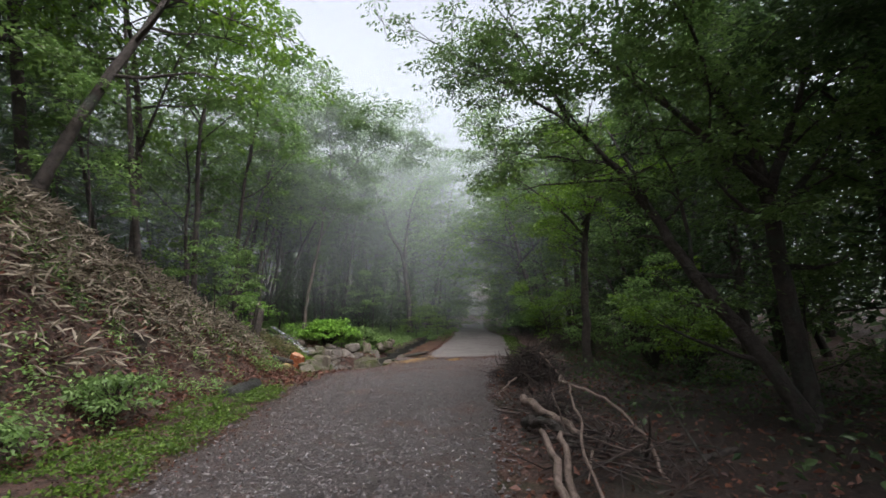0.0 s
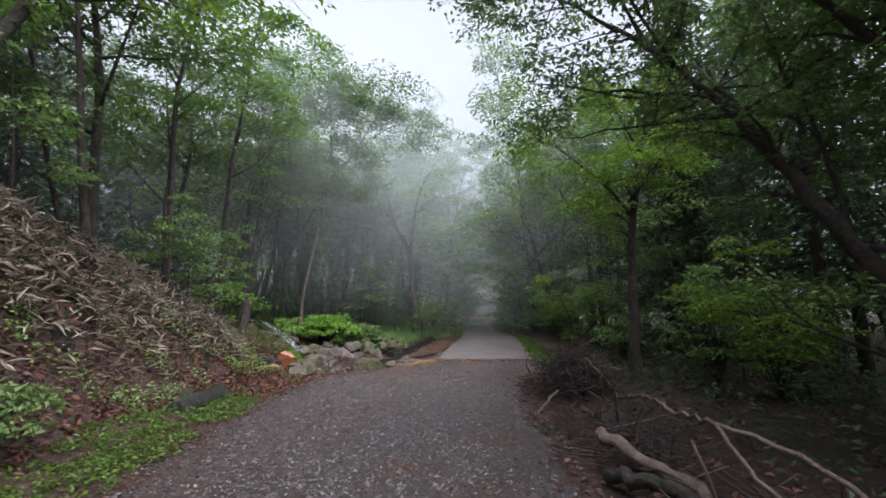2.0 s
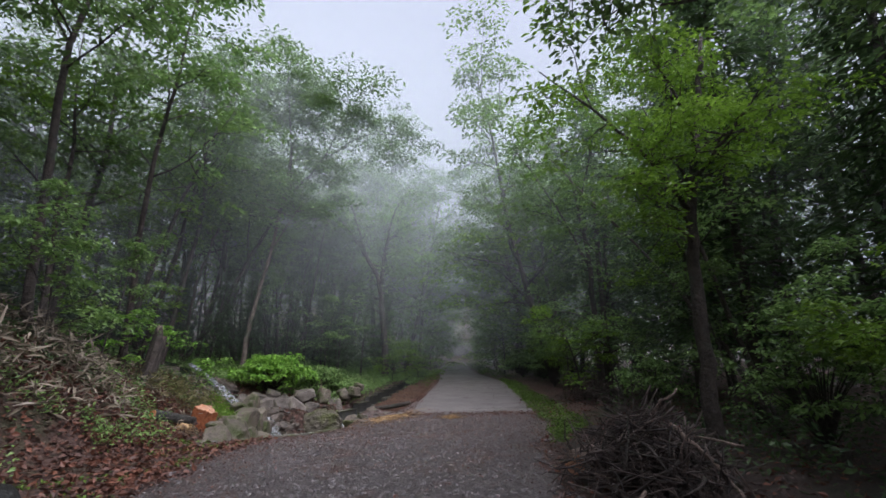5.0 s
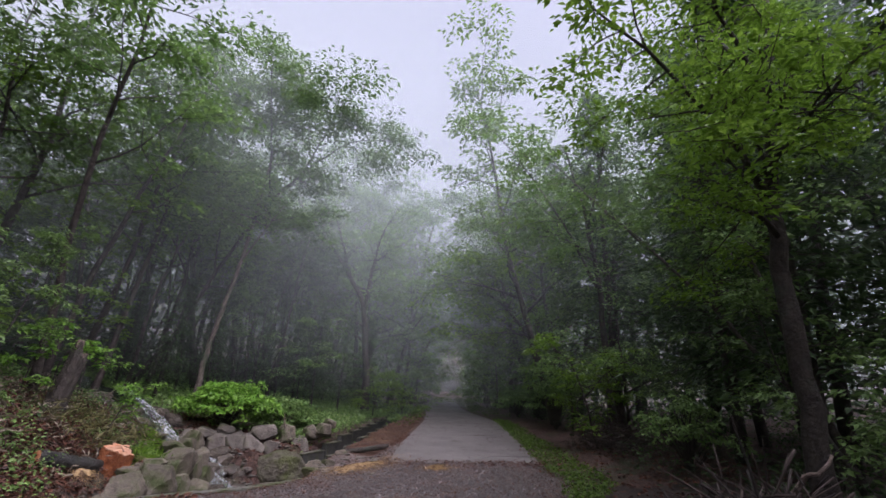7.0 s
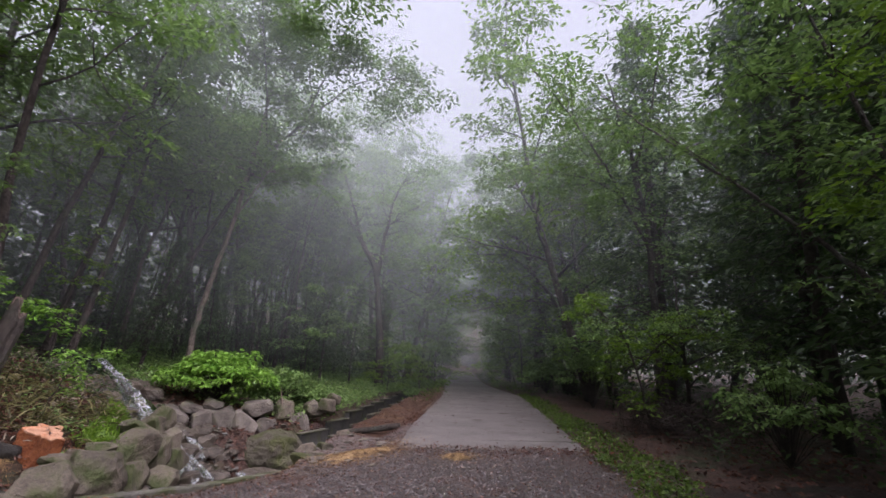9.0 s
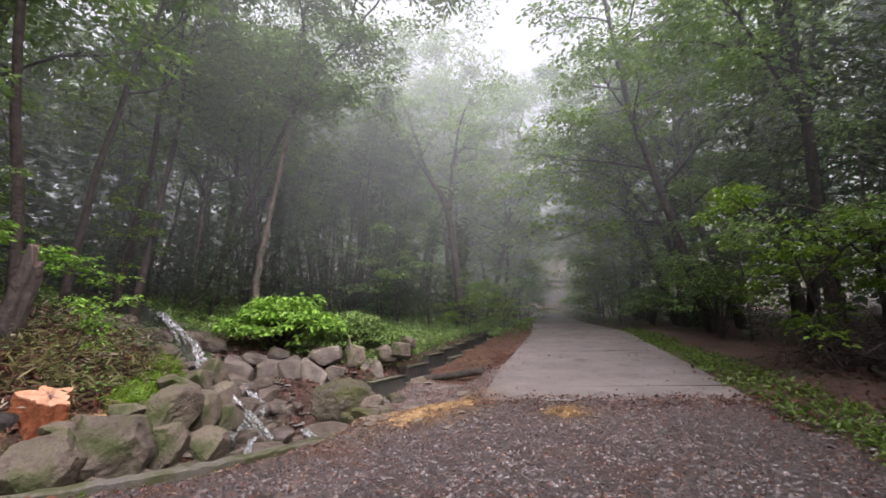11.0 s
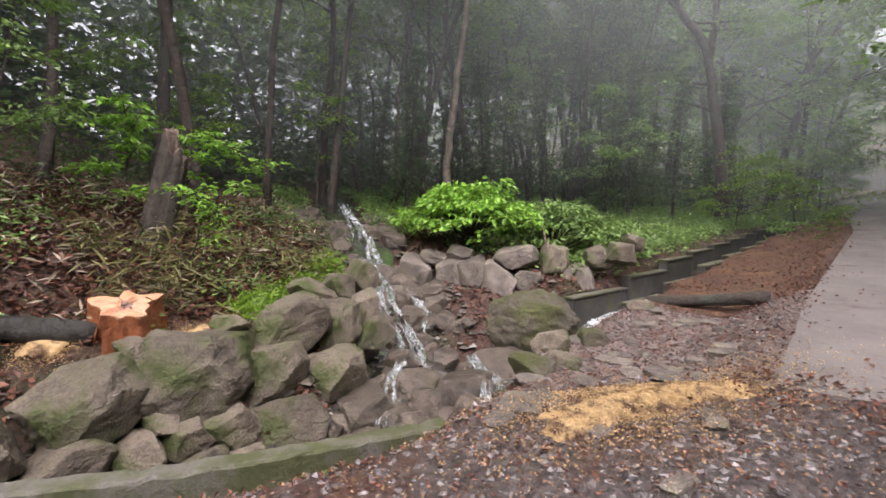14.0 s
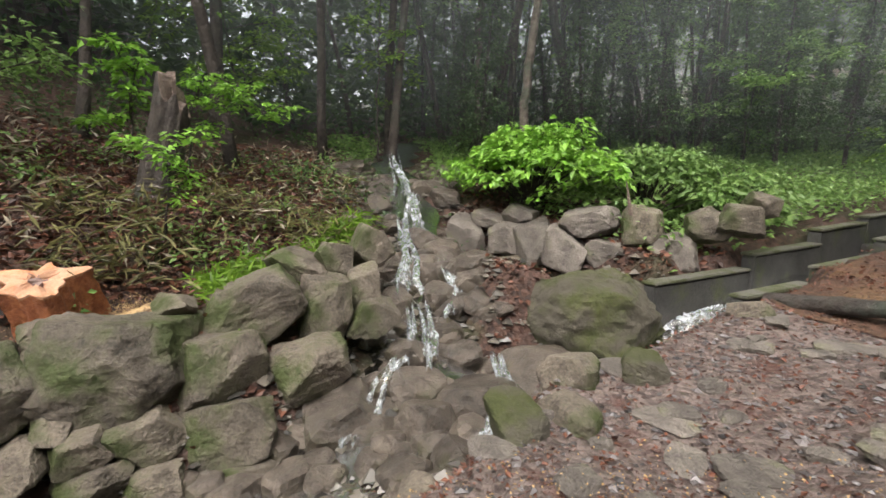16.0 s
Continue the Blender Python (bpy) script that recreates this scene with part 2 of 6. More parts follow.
def part(name, bm, material, parent=None, label=""):
    me = bpy.data.meshes.new(name)
    bm.to_mesh(me)
    bm.free()
    me.materials.append(material)
    ob = new(name, me)
    if parent is not None:
        ob.parent = parent
    if label:
        ob["label"] = label
    return ob


def empty(name, x, y, z, label, category, group=""):
    ob = new(name)
    ob.location = (x, y, z)
    return tagged(ob, label, category, group)


def tubes(lines, sides=7, rng=None, rough=0.0):
    """lines: (points, radii). Tapered tubes, as vertices and faces."""
    verts, faces = [], []
    ang = np.linspace(0, 2 * np.pi, sides, endpoint=False)
    base = 0
    for pts, rad in lines:
        pts = np.asarray(pts, float)
        n = len(pts)
        tan = np.gradient(pts, axis=0)
        tan /= np.linalg.norm(tan, axis=1)[:, None] + 1e-9
        ref = np.array([1.0, 0, 0]) if abs(tan[0][0]) < 0.8 else np.array([0, 1.0, 0])
        a = np.cross(tan, ref)
        a /= np.linalg.norm(a, axis=1)[:, None] + 1e-9
        b = np.cross(tan, a)
        r = np.asarray(rad, float)[:, None] * np.ones((1, sides))
        if rough and rng is not None:
            r = r * (1 + rough * rng.uniform(-1, 1, r.shape))
        ring = pts[:, None, :] + r[:, :, None] * (np.cos(ang)[None, :, None] * a[:, None, :] + np.sin(ang)[None, :, None] * b[:, None, :])
        verts.append(ring.reshape(-1, 3))
        for i in range(n - 1):
            for k in range(sides):
                k2 = (k + 1) % sides
                faces.append((base + i * sides + k, base + i * sides + k2, base + (i + 1) * sides + k2, base + (i + 1) * sides + k))
        faces.append(tuple(base + k for k in range(sides))[::-1])
        faces.append(tuple(base + (n - 1) * sides + k for k in range(sides)))
        base += n * sides
    return np.concatenate(verts), faces


def leaf_arrays(centres, along, up, length, width):
    """Folded leaves: two triangles each. All arguments are arrays over the leaves."""
    along = along / (np.linalg.norm(along, axis=1)[:, None] + 1e-9)
    side = np.cross(along, up)
    side /= np.linalg.norm(side, axis=1)[:, None] + 1e-9
    nrm = np.cross(side, along)
    L, W = length[:, None], width[:, None]
    a = centres
    c = centres + along * L - nrm * L * 0.12
    m = centres + along * L * 0.45
    b = m + side * W * 0.5 + nrm * W * 0.16
    d = m - side * W * 0.5 + nrm * W * 0.16
    verts = np.stack([a, b, c, d], 1).reshape(-1, 3)
    i = np.arange(len(a))[:, None] * 4
    faces = np.concatenate([i + np.array([[0, 1, 2]]), i + np.array([[0, 2, 3]])], 1).reshape(-1, 3)
    return verts, faces


def rand_dirs(rng, n, flat=0.4):
    v = rng.normal(size=(n, 3))
    v[:, 2] *= flat
    return v / (np.linalg.norm(v, axis=1)[:, None] + 1e-9)


def rand_up(rng, n, spread=0.5):
    v = rng.normal(size=(n, 3)) * spread
    v[:, 2] += 1
    return v


# ---------------------------------------------------------------- the ground
ROAD_Y = [-40, 0, 8, 12, 19, 21.5, 24, 33, 38, 51, 66, 83, 105, 140, 400]
ROAD_Z = [0.0, 0.05, 0.08, 0.18, 0.25, 0.40, 0.62, 1.2, 1.46, 1.95, 2.7, 3.75, 5.6, 8.4, 30]
LEFT_Y = [-40, 4.5, 8, 12, 16, 18, 19.0, 20, 21.5, 24, 33, 38, 51, 66, 83, 105, 140, 400]
LEFT_X = [-2.9, -2.9, -3.3, -3.7, -3.8, -3.7, -2.75, -2.5, -0.65, -0.45, 0.65, 0.97, 1.4, 2.4, 3.75, 7.4, 14.0, 150]
RIGHT_Y = [-40, 4.5, 8, 12, 16, 19, 21.5, 24, 33, 38, 44, 51, 66, 83, 105, 140, 400]
RIGHT_X = [0.6, 0.6, 1.0, 1.2, 1.9, 3.1, 3.2, 3.42, 4.3, 4.05, 4.15, 4.6, 5.7, 7.1, 10.8, 17.5, 154]
TOE_Y = [-40, 6, 12, 17, 22, 24.2, 25.6, 33, 45, 60, 400]
TOE_X = [-4.5, -4.75, -5.4, -5.5, -6.0, -6.2, -3.7, -3.0, -1.8, -1.2, 150]
CREST = [(-40, 4.4), (6, 4.1), (10, 3.2), (14, 2.2), (20, 1.1), (24.2, 1.0), (25.6, 0.35), (60, 0.4), (400, 0.4)]
STREAM = [(-20, 31, 3.6), (-13, 28, 2.3), (-9.5, 25.2, 1.55), (-8.4, 24.75, 1.15), (-7.2, 24.25, 0.45), (-6.2, 23.5, -0.12), (-5.2, 22.9, -0.68),
          (-4.5, 22.3, -0.95), (-4.0, 21.2, -1.1), (-4.05, 20.0, -1.15), (-4.6, 18.8, -0.95), (-5.0, 17.8, -0.4)]
PIT = [(-7.4, 24.75, 0.25), (-6.0, 25.0, -0.4), (-5.0, 25.25, -0.45), (-4.0, 25.2, -0.6), (-3.4, 25.3, -0.6)]
BANK = [(-4.0, 20.6, -1.1), (-3.75, 22.0, -1.0), (-3.4, 23.4, -0.88), (-3.3, 24.7, -0.74)]
MOUTH = [(-2.95, 26.0, -0.5), (-3.2, 25.0, -0.7), (-3.6, 24.0, -0.85), (-4.2, 23.2, -0.95)]


def smooth01(t):
    t = np.clip(t, 0, 1)
    return t * t * (3 - 2 * t)


def polyline_near(x, y, line):
    best, bed = np.full(np.shape(x), 1e9), np.zeros(np.shape(x))
    for (x0, y0, z0), (x1, y1, z1) in zip(line, line[1:]):
        dx, dy = x1 - x0, y1 - y0
        t = np.clip(((x - x0) * dx + (y - y0) * dy) / (dx * dx + dy * dy), 0, 1)
        d = np.hypot(x - x0 - t * dx, y - y0 - t * dy)
        bed = np.where(d < best, z0 + t * (z1 - z0), bed)
        best = np.minimum(best, d)
    return best, bed


def waves(x, y, s, seed=0.0):
    return (np.sin(x * s + 1.3 + seed) * np.cos(y * s * 1.17 + 0.7 * seed) + 0.6 * np.sin(x * s * 2.3 - y * s * 1.9 + seed) + 0.35 * np.sin(x * s * 4.7 + y * s * 5.3 + 2 * seed)) / 1.95


def channel_x(y):
    return np.interp(y, [25, 28, 33, 41, 55, 400], [-3.22, -2.55, -1.85, -0.75, 0.5, 150])


def ground_z(x, y):
    x, y = np.asarray(x, float), np.asarray(y, float)
    zr = np.interp(y, ROAD_Y, ROAD_Z)
    L, R, toe = np.interp(y, LEFT_Y, LEFT_X), np.interp(y, RIGHT_Y, RIGHT_X), np.interp(y, TOE_Y, TOE_X)
    hc = np.interp(y, [c[0] for c in CREST], [c[1] for c in CREST])
    steep = np.interp(y, [20, 26, 34], [0.36, 0.16, 0.12])
    z = zr - np.interp(y, [15, 18, 22, 40, 60], [0.0, 0.03, 0.02, 0.02, 0.0]) * np.clip(R - x, 0, 5)
    dl = np.clip(L - x, 0, None)
    z = z - np.interp(y, [17, 20, 22, 30, 60], [0.05, 0.1, 0.33, 0.35, 0.2]) * smooth01(dl / 0.9)
    dt = np.clip(toe - x, 0, None)
    z = z + hc * smooth01(dt / np.interp(y, [12, 18], [3.5, 2.9])) + steep * np.clip(dt - 2.5, 0, 60) * np.interp(dt, [10, 30], [1, 1.3])
    dr = np.clip(x - R, 0, None)
    z = z + 0.10 * smooth01(dr / 2.0) + 0.1 * np.clip(dr - 10, 0, 60)
    z = z + 16 * smooth01((y - 66) / 60) * np.where(dl + dr > 0, 1, 0) * smooth01(np.maximum(dl, dr) / 12)
    off = smooth01(np.maximum(dl, dr) / 1.5)
    z = z + off * (0.10 * waves(x, y, 0.8) + 0.05 * waves(x, y, 2.6, 1.0)) + 0.012 * waves(x, y, 3.1, 2.0)
    z = np.where(y < 21.6, z - 0.02 * smooth01((np.abs(x - (L + R) / 2 + 0.75) < 0.3) * 1.0), z)
    d, bed = polyline_near(x, y, STREAM)
    z = np.minimum(z, bed + 1.15 * np.clip(d - 0.65, 0, None) + 0.05 * waves(x, y, 5.0))
    d, bed = polyline_near(x, y, MOUTH)
    z = np.minimum(z, bed + 1.9 * np.clip(d - 0.5, 0, None))
    d, bed = polyline_near(x, y, BANK)
    z = np.minimum(z, bed + 2.4 * np.clip(d - 0.5, 0, None))
    d, bed = polyline_near(x, y, PIT)
    z = np.minimum(z, bed + 2.6 * np.clip(d - 0.45, 0, None))
    cx = channel_x(y)
    floor_z = np.interp(y, ROAD_Y, ROAD_Z) - 1.15
    z = np.where((y > 25.6) & (y < 60), np.minimum(z, floor_z + 3.5 * np.clip(np.abs(x - cx) - 0.36, 0, None)), z)
    return z


def ground_at(x, y):
    return float(ground_z(np.array([x]), np.array([y]))[0])


def steps(*runs):
    out = []
    for lo, hi, n in runs:
        out += list(np.linspace(lo, hi, n, endpoint=False))
    return np.array(out + [runs[-1][1]])


gx = steps((-400, -60, 8), (-60, -14, 24), (-14, 6, 150), (6, 30, 24), (30, 400, 8))
gy = steps((-300, -20, 8), (-20, 0, 16), (0, 34, 240), (34, 90, 60), (90, 500, 10))
X, Y = np.meshgrid(gx, gy)
Z = ground_z(X, Y)
strip = (X > np.interp(Y, LEFT_Y, LEFT_X)) & (X < np.interp(Y, RIGHT_Y, RIGHT_X)) & (Y > 21.8)
Z = np.where(strip, Z - 0.1, Z)
gv = np.stack([X, Y, Z], -1).reshape(-1, 3)
nx, ny = len(gx), len(gy)
idx = (np.arange(ny - 1)[:, None] * nx + np.arange(nx - 1)[None, :]).reshape(-1, 1)
ground = mesh_object("ground", gv, idx + np.array([[0, 1, nx + 1, nx]]), LITTER, smooth=True)
tagged(ground, "forest floor of dark leaf litter and moss", "ground", kind="structure")


def sheet(name, inside, nx_, ny_, y0, y1, material, lift, label, category, kind="structure"):
    """A strip laid on the ground between two edges given by inside(y)."""
    ys = np.linspace(y0, y1, ny_)
    lo, hi = inside(ys)
    s = np.linspace(0, 1, nx_)
    xx = lo[:, None] + (hi - lo)[:, None] * s[None, :]
    yy = np.repeat(ys[:, None], nx_, 1)
    edge = np.minimum(s, 1 - s)[None, :] * (hi - lo)[:, None]
    zz = ground_z(xx, yy) + lift * smooth01(edge / 0.25 + 0.1) - 0.03 * (edge < 1e-4)
    v = np.stack([xx, yy, zz], -1).reshape(-1, 3)
    i = (np.arange(ny_ - 1)[:, None] * nx_ + np.arange(nx_ - 1)[None, :]).reshape(-1, 1)
    return tagged(mesh_object(name, v, i + np.array([[0, 1, nx_ + 1, nx_]]), material, smooth=True), label, category, kind=kind)


def ragged(y, a, s=2.0):
    return a * waves(y * 1.0, y * 0.37, s)


gravel_road = sheet("road_gravel", lambda y: (np.interp(y, LEFT_Y, LEFT_X) + ragged(y, 0.15), np.interp(y, RIGHT_Y, RIGHT_X) + ragged(y + 9, 0.2)),
                    46, 260, -22, 21.62, GRAVEL, 0.03, "grey crushed gravel forest track with reddish leaf bits", "road")
earth_bank = sheet("ground_bank", lambda y: (channel_x(y) + 0.5, np.interp(y, LEFT_Y, LEFT_X) - 0.06 + 0 * y), 14, 120, 24.6, 52, EARTH, 0.03,
                   "bare red-brown earth verge beside the concrete road", "verge")

shingle = sheet("ground_shingle", lambda y: (np.interp(y, [19.6, 21, 23, 24.8], [-2.5, -2.75, -2.6, -2.45]) + ragged(y, 0.06, 6.0), np.interp(y, LEFT_Y, LEFT_X) + 0.12 + ragged(y + 3, 0.1, 4.0)), 40, 90, 19.7, 24.9, SHINGLE, 0.02,
                "pinkish grey shingle and wet mulch beside the stream", "ground")

# dark sheet that carries the shade under the right-hand trees
mulch = sheet("ground_mulch", lambda y: (np.interp(y, RIGHT_Y, RIGHT_X) + 0.2 + ragged(y + 5, 0.25, 1.3), 9.5 + ragged(y, 0.8, 0.7)), 40, 90, -6, 19, SHADE_MULCH, 0.02,
              "wet humus under the trees, darkened in colour for their shade", "ground")

# ---------------------------------------------------------------- concrete road
road = empty("road_concrete", 1.3, 21.6, 0.4, "pale grey cast concrete lane rising into mist", "road")
road["kind"] = "structure"
cuts = [21.5, 22.45, 27, 32, 37, 42, 47, 52, 58, 64, 71, 78, 86, 94, 102, 111, 120, 130, 140]
rng = np.random.default_rng(5)
for y0, y1 in zip(cuts, cuts[1:]):
    ys = np.linspace(y0 + 0.012, y1 - 0.012, 8)
    lo, hi = np.interp(ys, LEFT_Y, LEFT_X), np.interp(ys, RIGHT_Y, RIGHT_X)
    if y0 < 22:
        lo, hi = np.interp(np.maximum(ys, 21.5), LEFT_Y, LEFT_X), np.interp(ys, RIGHT_Y, RIGHT_X)
    s = np.linspace(0, 1, 10)
    xx = lo[:, None] + (hi - lo)[:, None] * s
    yy = ys[:, None] + 0 * xx + (0.12 * (s - 0.5)[None, :] if y0 > 21.6 else np.where(np.arange(8) == 0, 1, 0)[:, None] * rng.uniform(-0.05, 0.03, 10)[None, :])
    top = np.interp(yy, ROAD_Y, ROAD_Z) - np.interp(yy, [22, 40, 60], [0.02, 0.02, 0.0]) * (hi[:, None] - xx) + 0.028
    n = xx.size
    v = np.concatenate([np.stack([xx, yy, top], -1).reshape(-1, 3), np.stack([xx, yy, top - 0.2], -1).reshape(-1, 3)])
    w = 10
    faces = []
    for j in range(7):
        for i in range(9):
            a = j * w + i
            faces.append((a, a + 1, a + w + 1, a + w))
    rim = list(range(0, w)) + [j * w + w - 1 for j in range(1, 8)] + [7 * w + i for i in range(w - 2, -1, -1)] + [j * w for j in range(6, 0, -1)]
    for a, b in zip(rim, rim[1:] + rim[:1]):
        faces.append((a, a + n, b + n, b))
    ob = mesh_object("slab", v, faces, CONCRETE, road)
    ob.matrix_parent_inverse = Matrix.Translation((-1.3, -21.6, -0.4))


# ---------------------------------------------------------------- stones
def rock_bm(rng, sx, sy, sz, cuts_n=13, rough=0.045, level=4, square=0.63):
    """An angular stone: a ball cut by random planes, then roughened."""
    bm = bmesh.new()
    bmesh.ops.create_icosphere(bm, subdivisions=level, radius=1.0)
    planes = []
    for axis in ((1, 0, 0), (-1, 0, 0), (0, 1, 0), (0, -1, 0), (0, 0, 1), (0, 0, -1)):
        planes.append(((Vector(axis) + Vector(rng.normal(size=3)) * 0.25).normalized(), rng.uniform(square - 0.04, square + 0.04)))
    for _ in range(cuts_n):
        planes.append((Vector(rng.normal(size=3)).normalized(), rng.uniform(0.64, 0.86)))
    off = Vector(rng.uniform(-50, 50, 3))
    for v in bm.verts:
        d = v.co.normalized()
        reach = min([1.0] + [q / d.dot(n) for n, q in planes if d.dot(n) > 0.05])
        p = d * reach
        p += d * (rough * noise.noise(p * 2.2 + off) + rough * 0.6 * noise.noise(p * 6 + off) + rough * 0.5 * noise.noise(p * 14 + off))
        v.co = Vector((p.x * sx, p.y * sy, p.z * sz)) * 1.5
    return bm


def stone(name, rng, x, y, z, w, h, depth, facing, material, parent=None, tilt=0.0, label="", level=4):
    """A stone of width w and height h, whose face looks along facing (degrees)."""
    ob = part(name, rock_bm(rng, depth / 2, w / 2, h / 2, level=level), material, parent, label)
    m = pose(x, y, z, 0, 0, facing) @ pose(0, 0, 0, tilt, 0, 0)
    ob.matrix_world = m
    if parent is not None:
        ob.matrix_parent_inverse = Matrix.Translation(-parent.location)
        ob.matrix_basis = m
    return ob


rng = np.random.default_rng(11)
wall = empty("stone_wall", -5.3, 20.4, -0.6, "dry-laid retaining wall of large mossy boulders beside the stream", "stone wall")
UPPER = [(-5.38, 19.96, -0.14, 1.22, 0.92), (-5.22, 20.75, -0.33, 0.80, 0.68), (-5.07, 21.55, -0.50, 0.82, 0.60), (-5.57, 21.14, 0.15, 0.98, 0.60),
         (-5.40, 21.86, -0.06, 0.55, 0.84), (-5.50, 22.38, 0.10, 0.42, 0.56), (-5.29, 22.39, -0.18, 0.48, 0.48), (-5.36, 19.02, -0.19, 0.85, 0.66),
         (-5.64, 19.47, 0.19, 0.26, 0.2), (-5.49, 19.45, -0.01, 0.24, 0.3), (-5.65, 20.49, 0.24, 0.32, 0.22), (-5.78, 21.77, 0.42, 0.62, 0.32),
         (-5.76, 22.16, 0.44, 0.46, 0.42), (-5.85, 22.71, 0.52, 0.52, 0.54)]
LOWER = [(-5.00, 20.07, -0.64, 0.50, 0.40), (-5.03, 19.66, -0.62, 0.40, 0.34), (-5.17, 19.50, -0.44, 0.28, 0.2), (-4.87, 20.71, -0.80, 0.80, 0.58),
         (-5.04, 19.28, -0.61, 0.36, 0.28), (-4.90, 19.69, -0.86, 0.46, 0.26), (-4.79, 20.10, -0.96, 0.44, 0.28), (-4.64, 20.75, -1.12, 0.55, 0.3),
         (-5.15, 18.75, -0.62, 0.6, 0.42), (-5.3, 18.2, -0.3, 0.62, 0.55), (-5.2, 18.2, -0.68, 0.5, 0.34), (-5.4, 17.6, -0.25, 0.6, 0.45)]
for k, (x, y, z, w, h) in enumerate(UPPER + LOWER):
    stone("stone", rng, x - 0.12, y, z, w, h, max(0.45, 0.7 * w), rng.uniform(-12, 12), STONE, wall, rng.uniform(-28, 28), level=5)

far_wall = empty("stone_wall", -5.2, 25.6, 0.0, "low dry stone wall with pale square blocks under a bush", "stone wall")
FAR_STONES = [(-6.73, 25.42, 0.63, 0.6, 0.28), (-6.33, 25.45, 0.34, 0.62, 0.57), (-5.81, 25.61, 0.28, 0.62, 0.81), (-6.18, 25.66, 0.74, 0.56, 0.31),
              (-5.30, 25.74, 0.18, 0.70, 0.68), (-5.05, 25.95, 0.68, 0.88, 0.46), (-7.02, 25.19, 0.25, 0.60, 0.76), (-6.14, 25.32, -0.23, 0.87, 0.51),
              (-3.16, 26.68, 0.80, 0.5, 0.42), (-2.99, 26.85, 1.0, 0.42, 0.3), (-3.6, 26.6, 0.7, 0.5, 0.45), (-4.30, 26.2, 0.65, 0.55, 0.6), (-4.7, 26.0, 0.2, 0.6, 0.5), (-3.9, 26.4, 0.3, 0.6, 0.5)]
for x, y, z, w, h in FAR_STONES:
    stone("stone", rng, x, y + 0.1, z, w, h, max(0.4, 0.7 * w), -72 + rng.uniform(-8, 8), PALE_STONE if w > 0.55 and z > 0.1 else STONE, far_wall, rng.uniform(-22, 22))

boulder = part("boulder", rock_bm(rng, 0.52, 0.66, 0.5, 9, 0.07, 5, 0.8), MOSS_STONE)
boulder.matrix_world = pose(-4.05, 24.85, -0.35, 0, 6, -75)
tagged(boulder, "large rounded boulder covered in green moss in the stream", "boulder")
BED = [(-4.76, 21.65, -1.05, 0.80, 0.6), (-4.62, 22.45, -0.92, 0.55, 0.5), (-4.17, 22.30, -1.0, 0.6, 0.45), (-4.06, 22.91, -0.95, 0.75, 0.5),
       (-3.9, 23.72, -0.8, 0.9, 0.36), (-5.07, 22.65, -0.7, 0.45, 0.4), (-4.76, 23.25, -0.75, 0.4, 0.35), (-5.64, 23.6, -0.3, 0.5, 0.4),
       (-5.85, 23.0, -0.35, 0.42, 0.4), (-6.1, 24.1, 0.0, 0.5, 0.4), (-5.0, 23.9, -0.45, 0.5, 0.4)]
for x, y, z, w, h in BED:
    tagged(stone("rock", rng, x, y, z + 0.06, w, h, w * 0.9, rng.uniform(0, 360), WET_STONE, None, rng.uniform(-15, 15)), "dark wet stone in the running stream", "rock", "stream stones")
for k in range(230):
    t = rng.uniform(1.2, 9.6)
    i = int(t)
    (x0, y0, z0), (x1, y1, z1) = STREAM[i], STREAM[i + 1]
    f = t - i
    side = rng.choice([-1, 1]) * rng.uniform(0.1, 1.15)
    dx, dy = x1 - x0, y1 - y0
    ln = math.hypot(dx, dy)
    x, y = x0 + f * dx - dy / ln * side, y0 + f * dy + dx / ln * side
    if x > -2.9 or x < -5.0 and y < 22.2:
        continue
    w = rng.uniform(0.2, 0.62) if t < 5.5 else rng.uniform(0.16, 0.5)
    tagged(stone("rock", rng, x, y, ground_at(x, y) + 0.02, w, w * 0.7, w * 0.9, rng.uniform(0, 360), WET_STONE, level=3),
           "wet stone lying along the stream bed", "rock", "stream stones")
for x, y, w, h in ((-2.35, 22.85, 0.5, 0.26), (-2.5, 21.75, 0.5, 0.26), (-2.35, 22.05, 0.45, 0.2), (-2.2, 24.3, 0.3, 0.2), (-2.62, 22.4, 0.4, 0.3), (-2.7, 23.3, 0.5, 0.34), (-2.75, 21.2, 0.45, 0.3)):
    tagged(stone("rock", rng, x, y, ground_at(x, y) + 0.02, w, h, w * 0.6, rng.uniform(30, 120), MOSS_STONE if w > 0.48 else STONE), "flat pale stone with moss at the stream edge", "rock", "edge stones")

for k in range(34):
    x, y = rng.uniform(-2.5, -0.9), rng.uniform(20.0, 24.4)
    if x > float(np.interp(y, LEFT_Y, LEFT_X)) - 0.1 and y > 21.4:
        continue
    w = rng.uniform(0.12, 0.36)
    tagged(stone("rock", rng, x, y, ground_at(x, y) + 0.025, w, 0.07, w * rng.uniform(0.5, 0.9), rng.uniform(0, 360), PALE_STONE, level=3),
           "flat grey stone pressed into the wet mulch", "rock", "mulch stones")

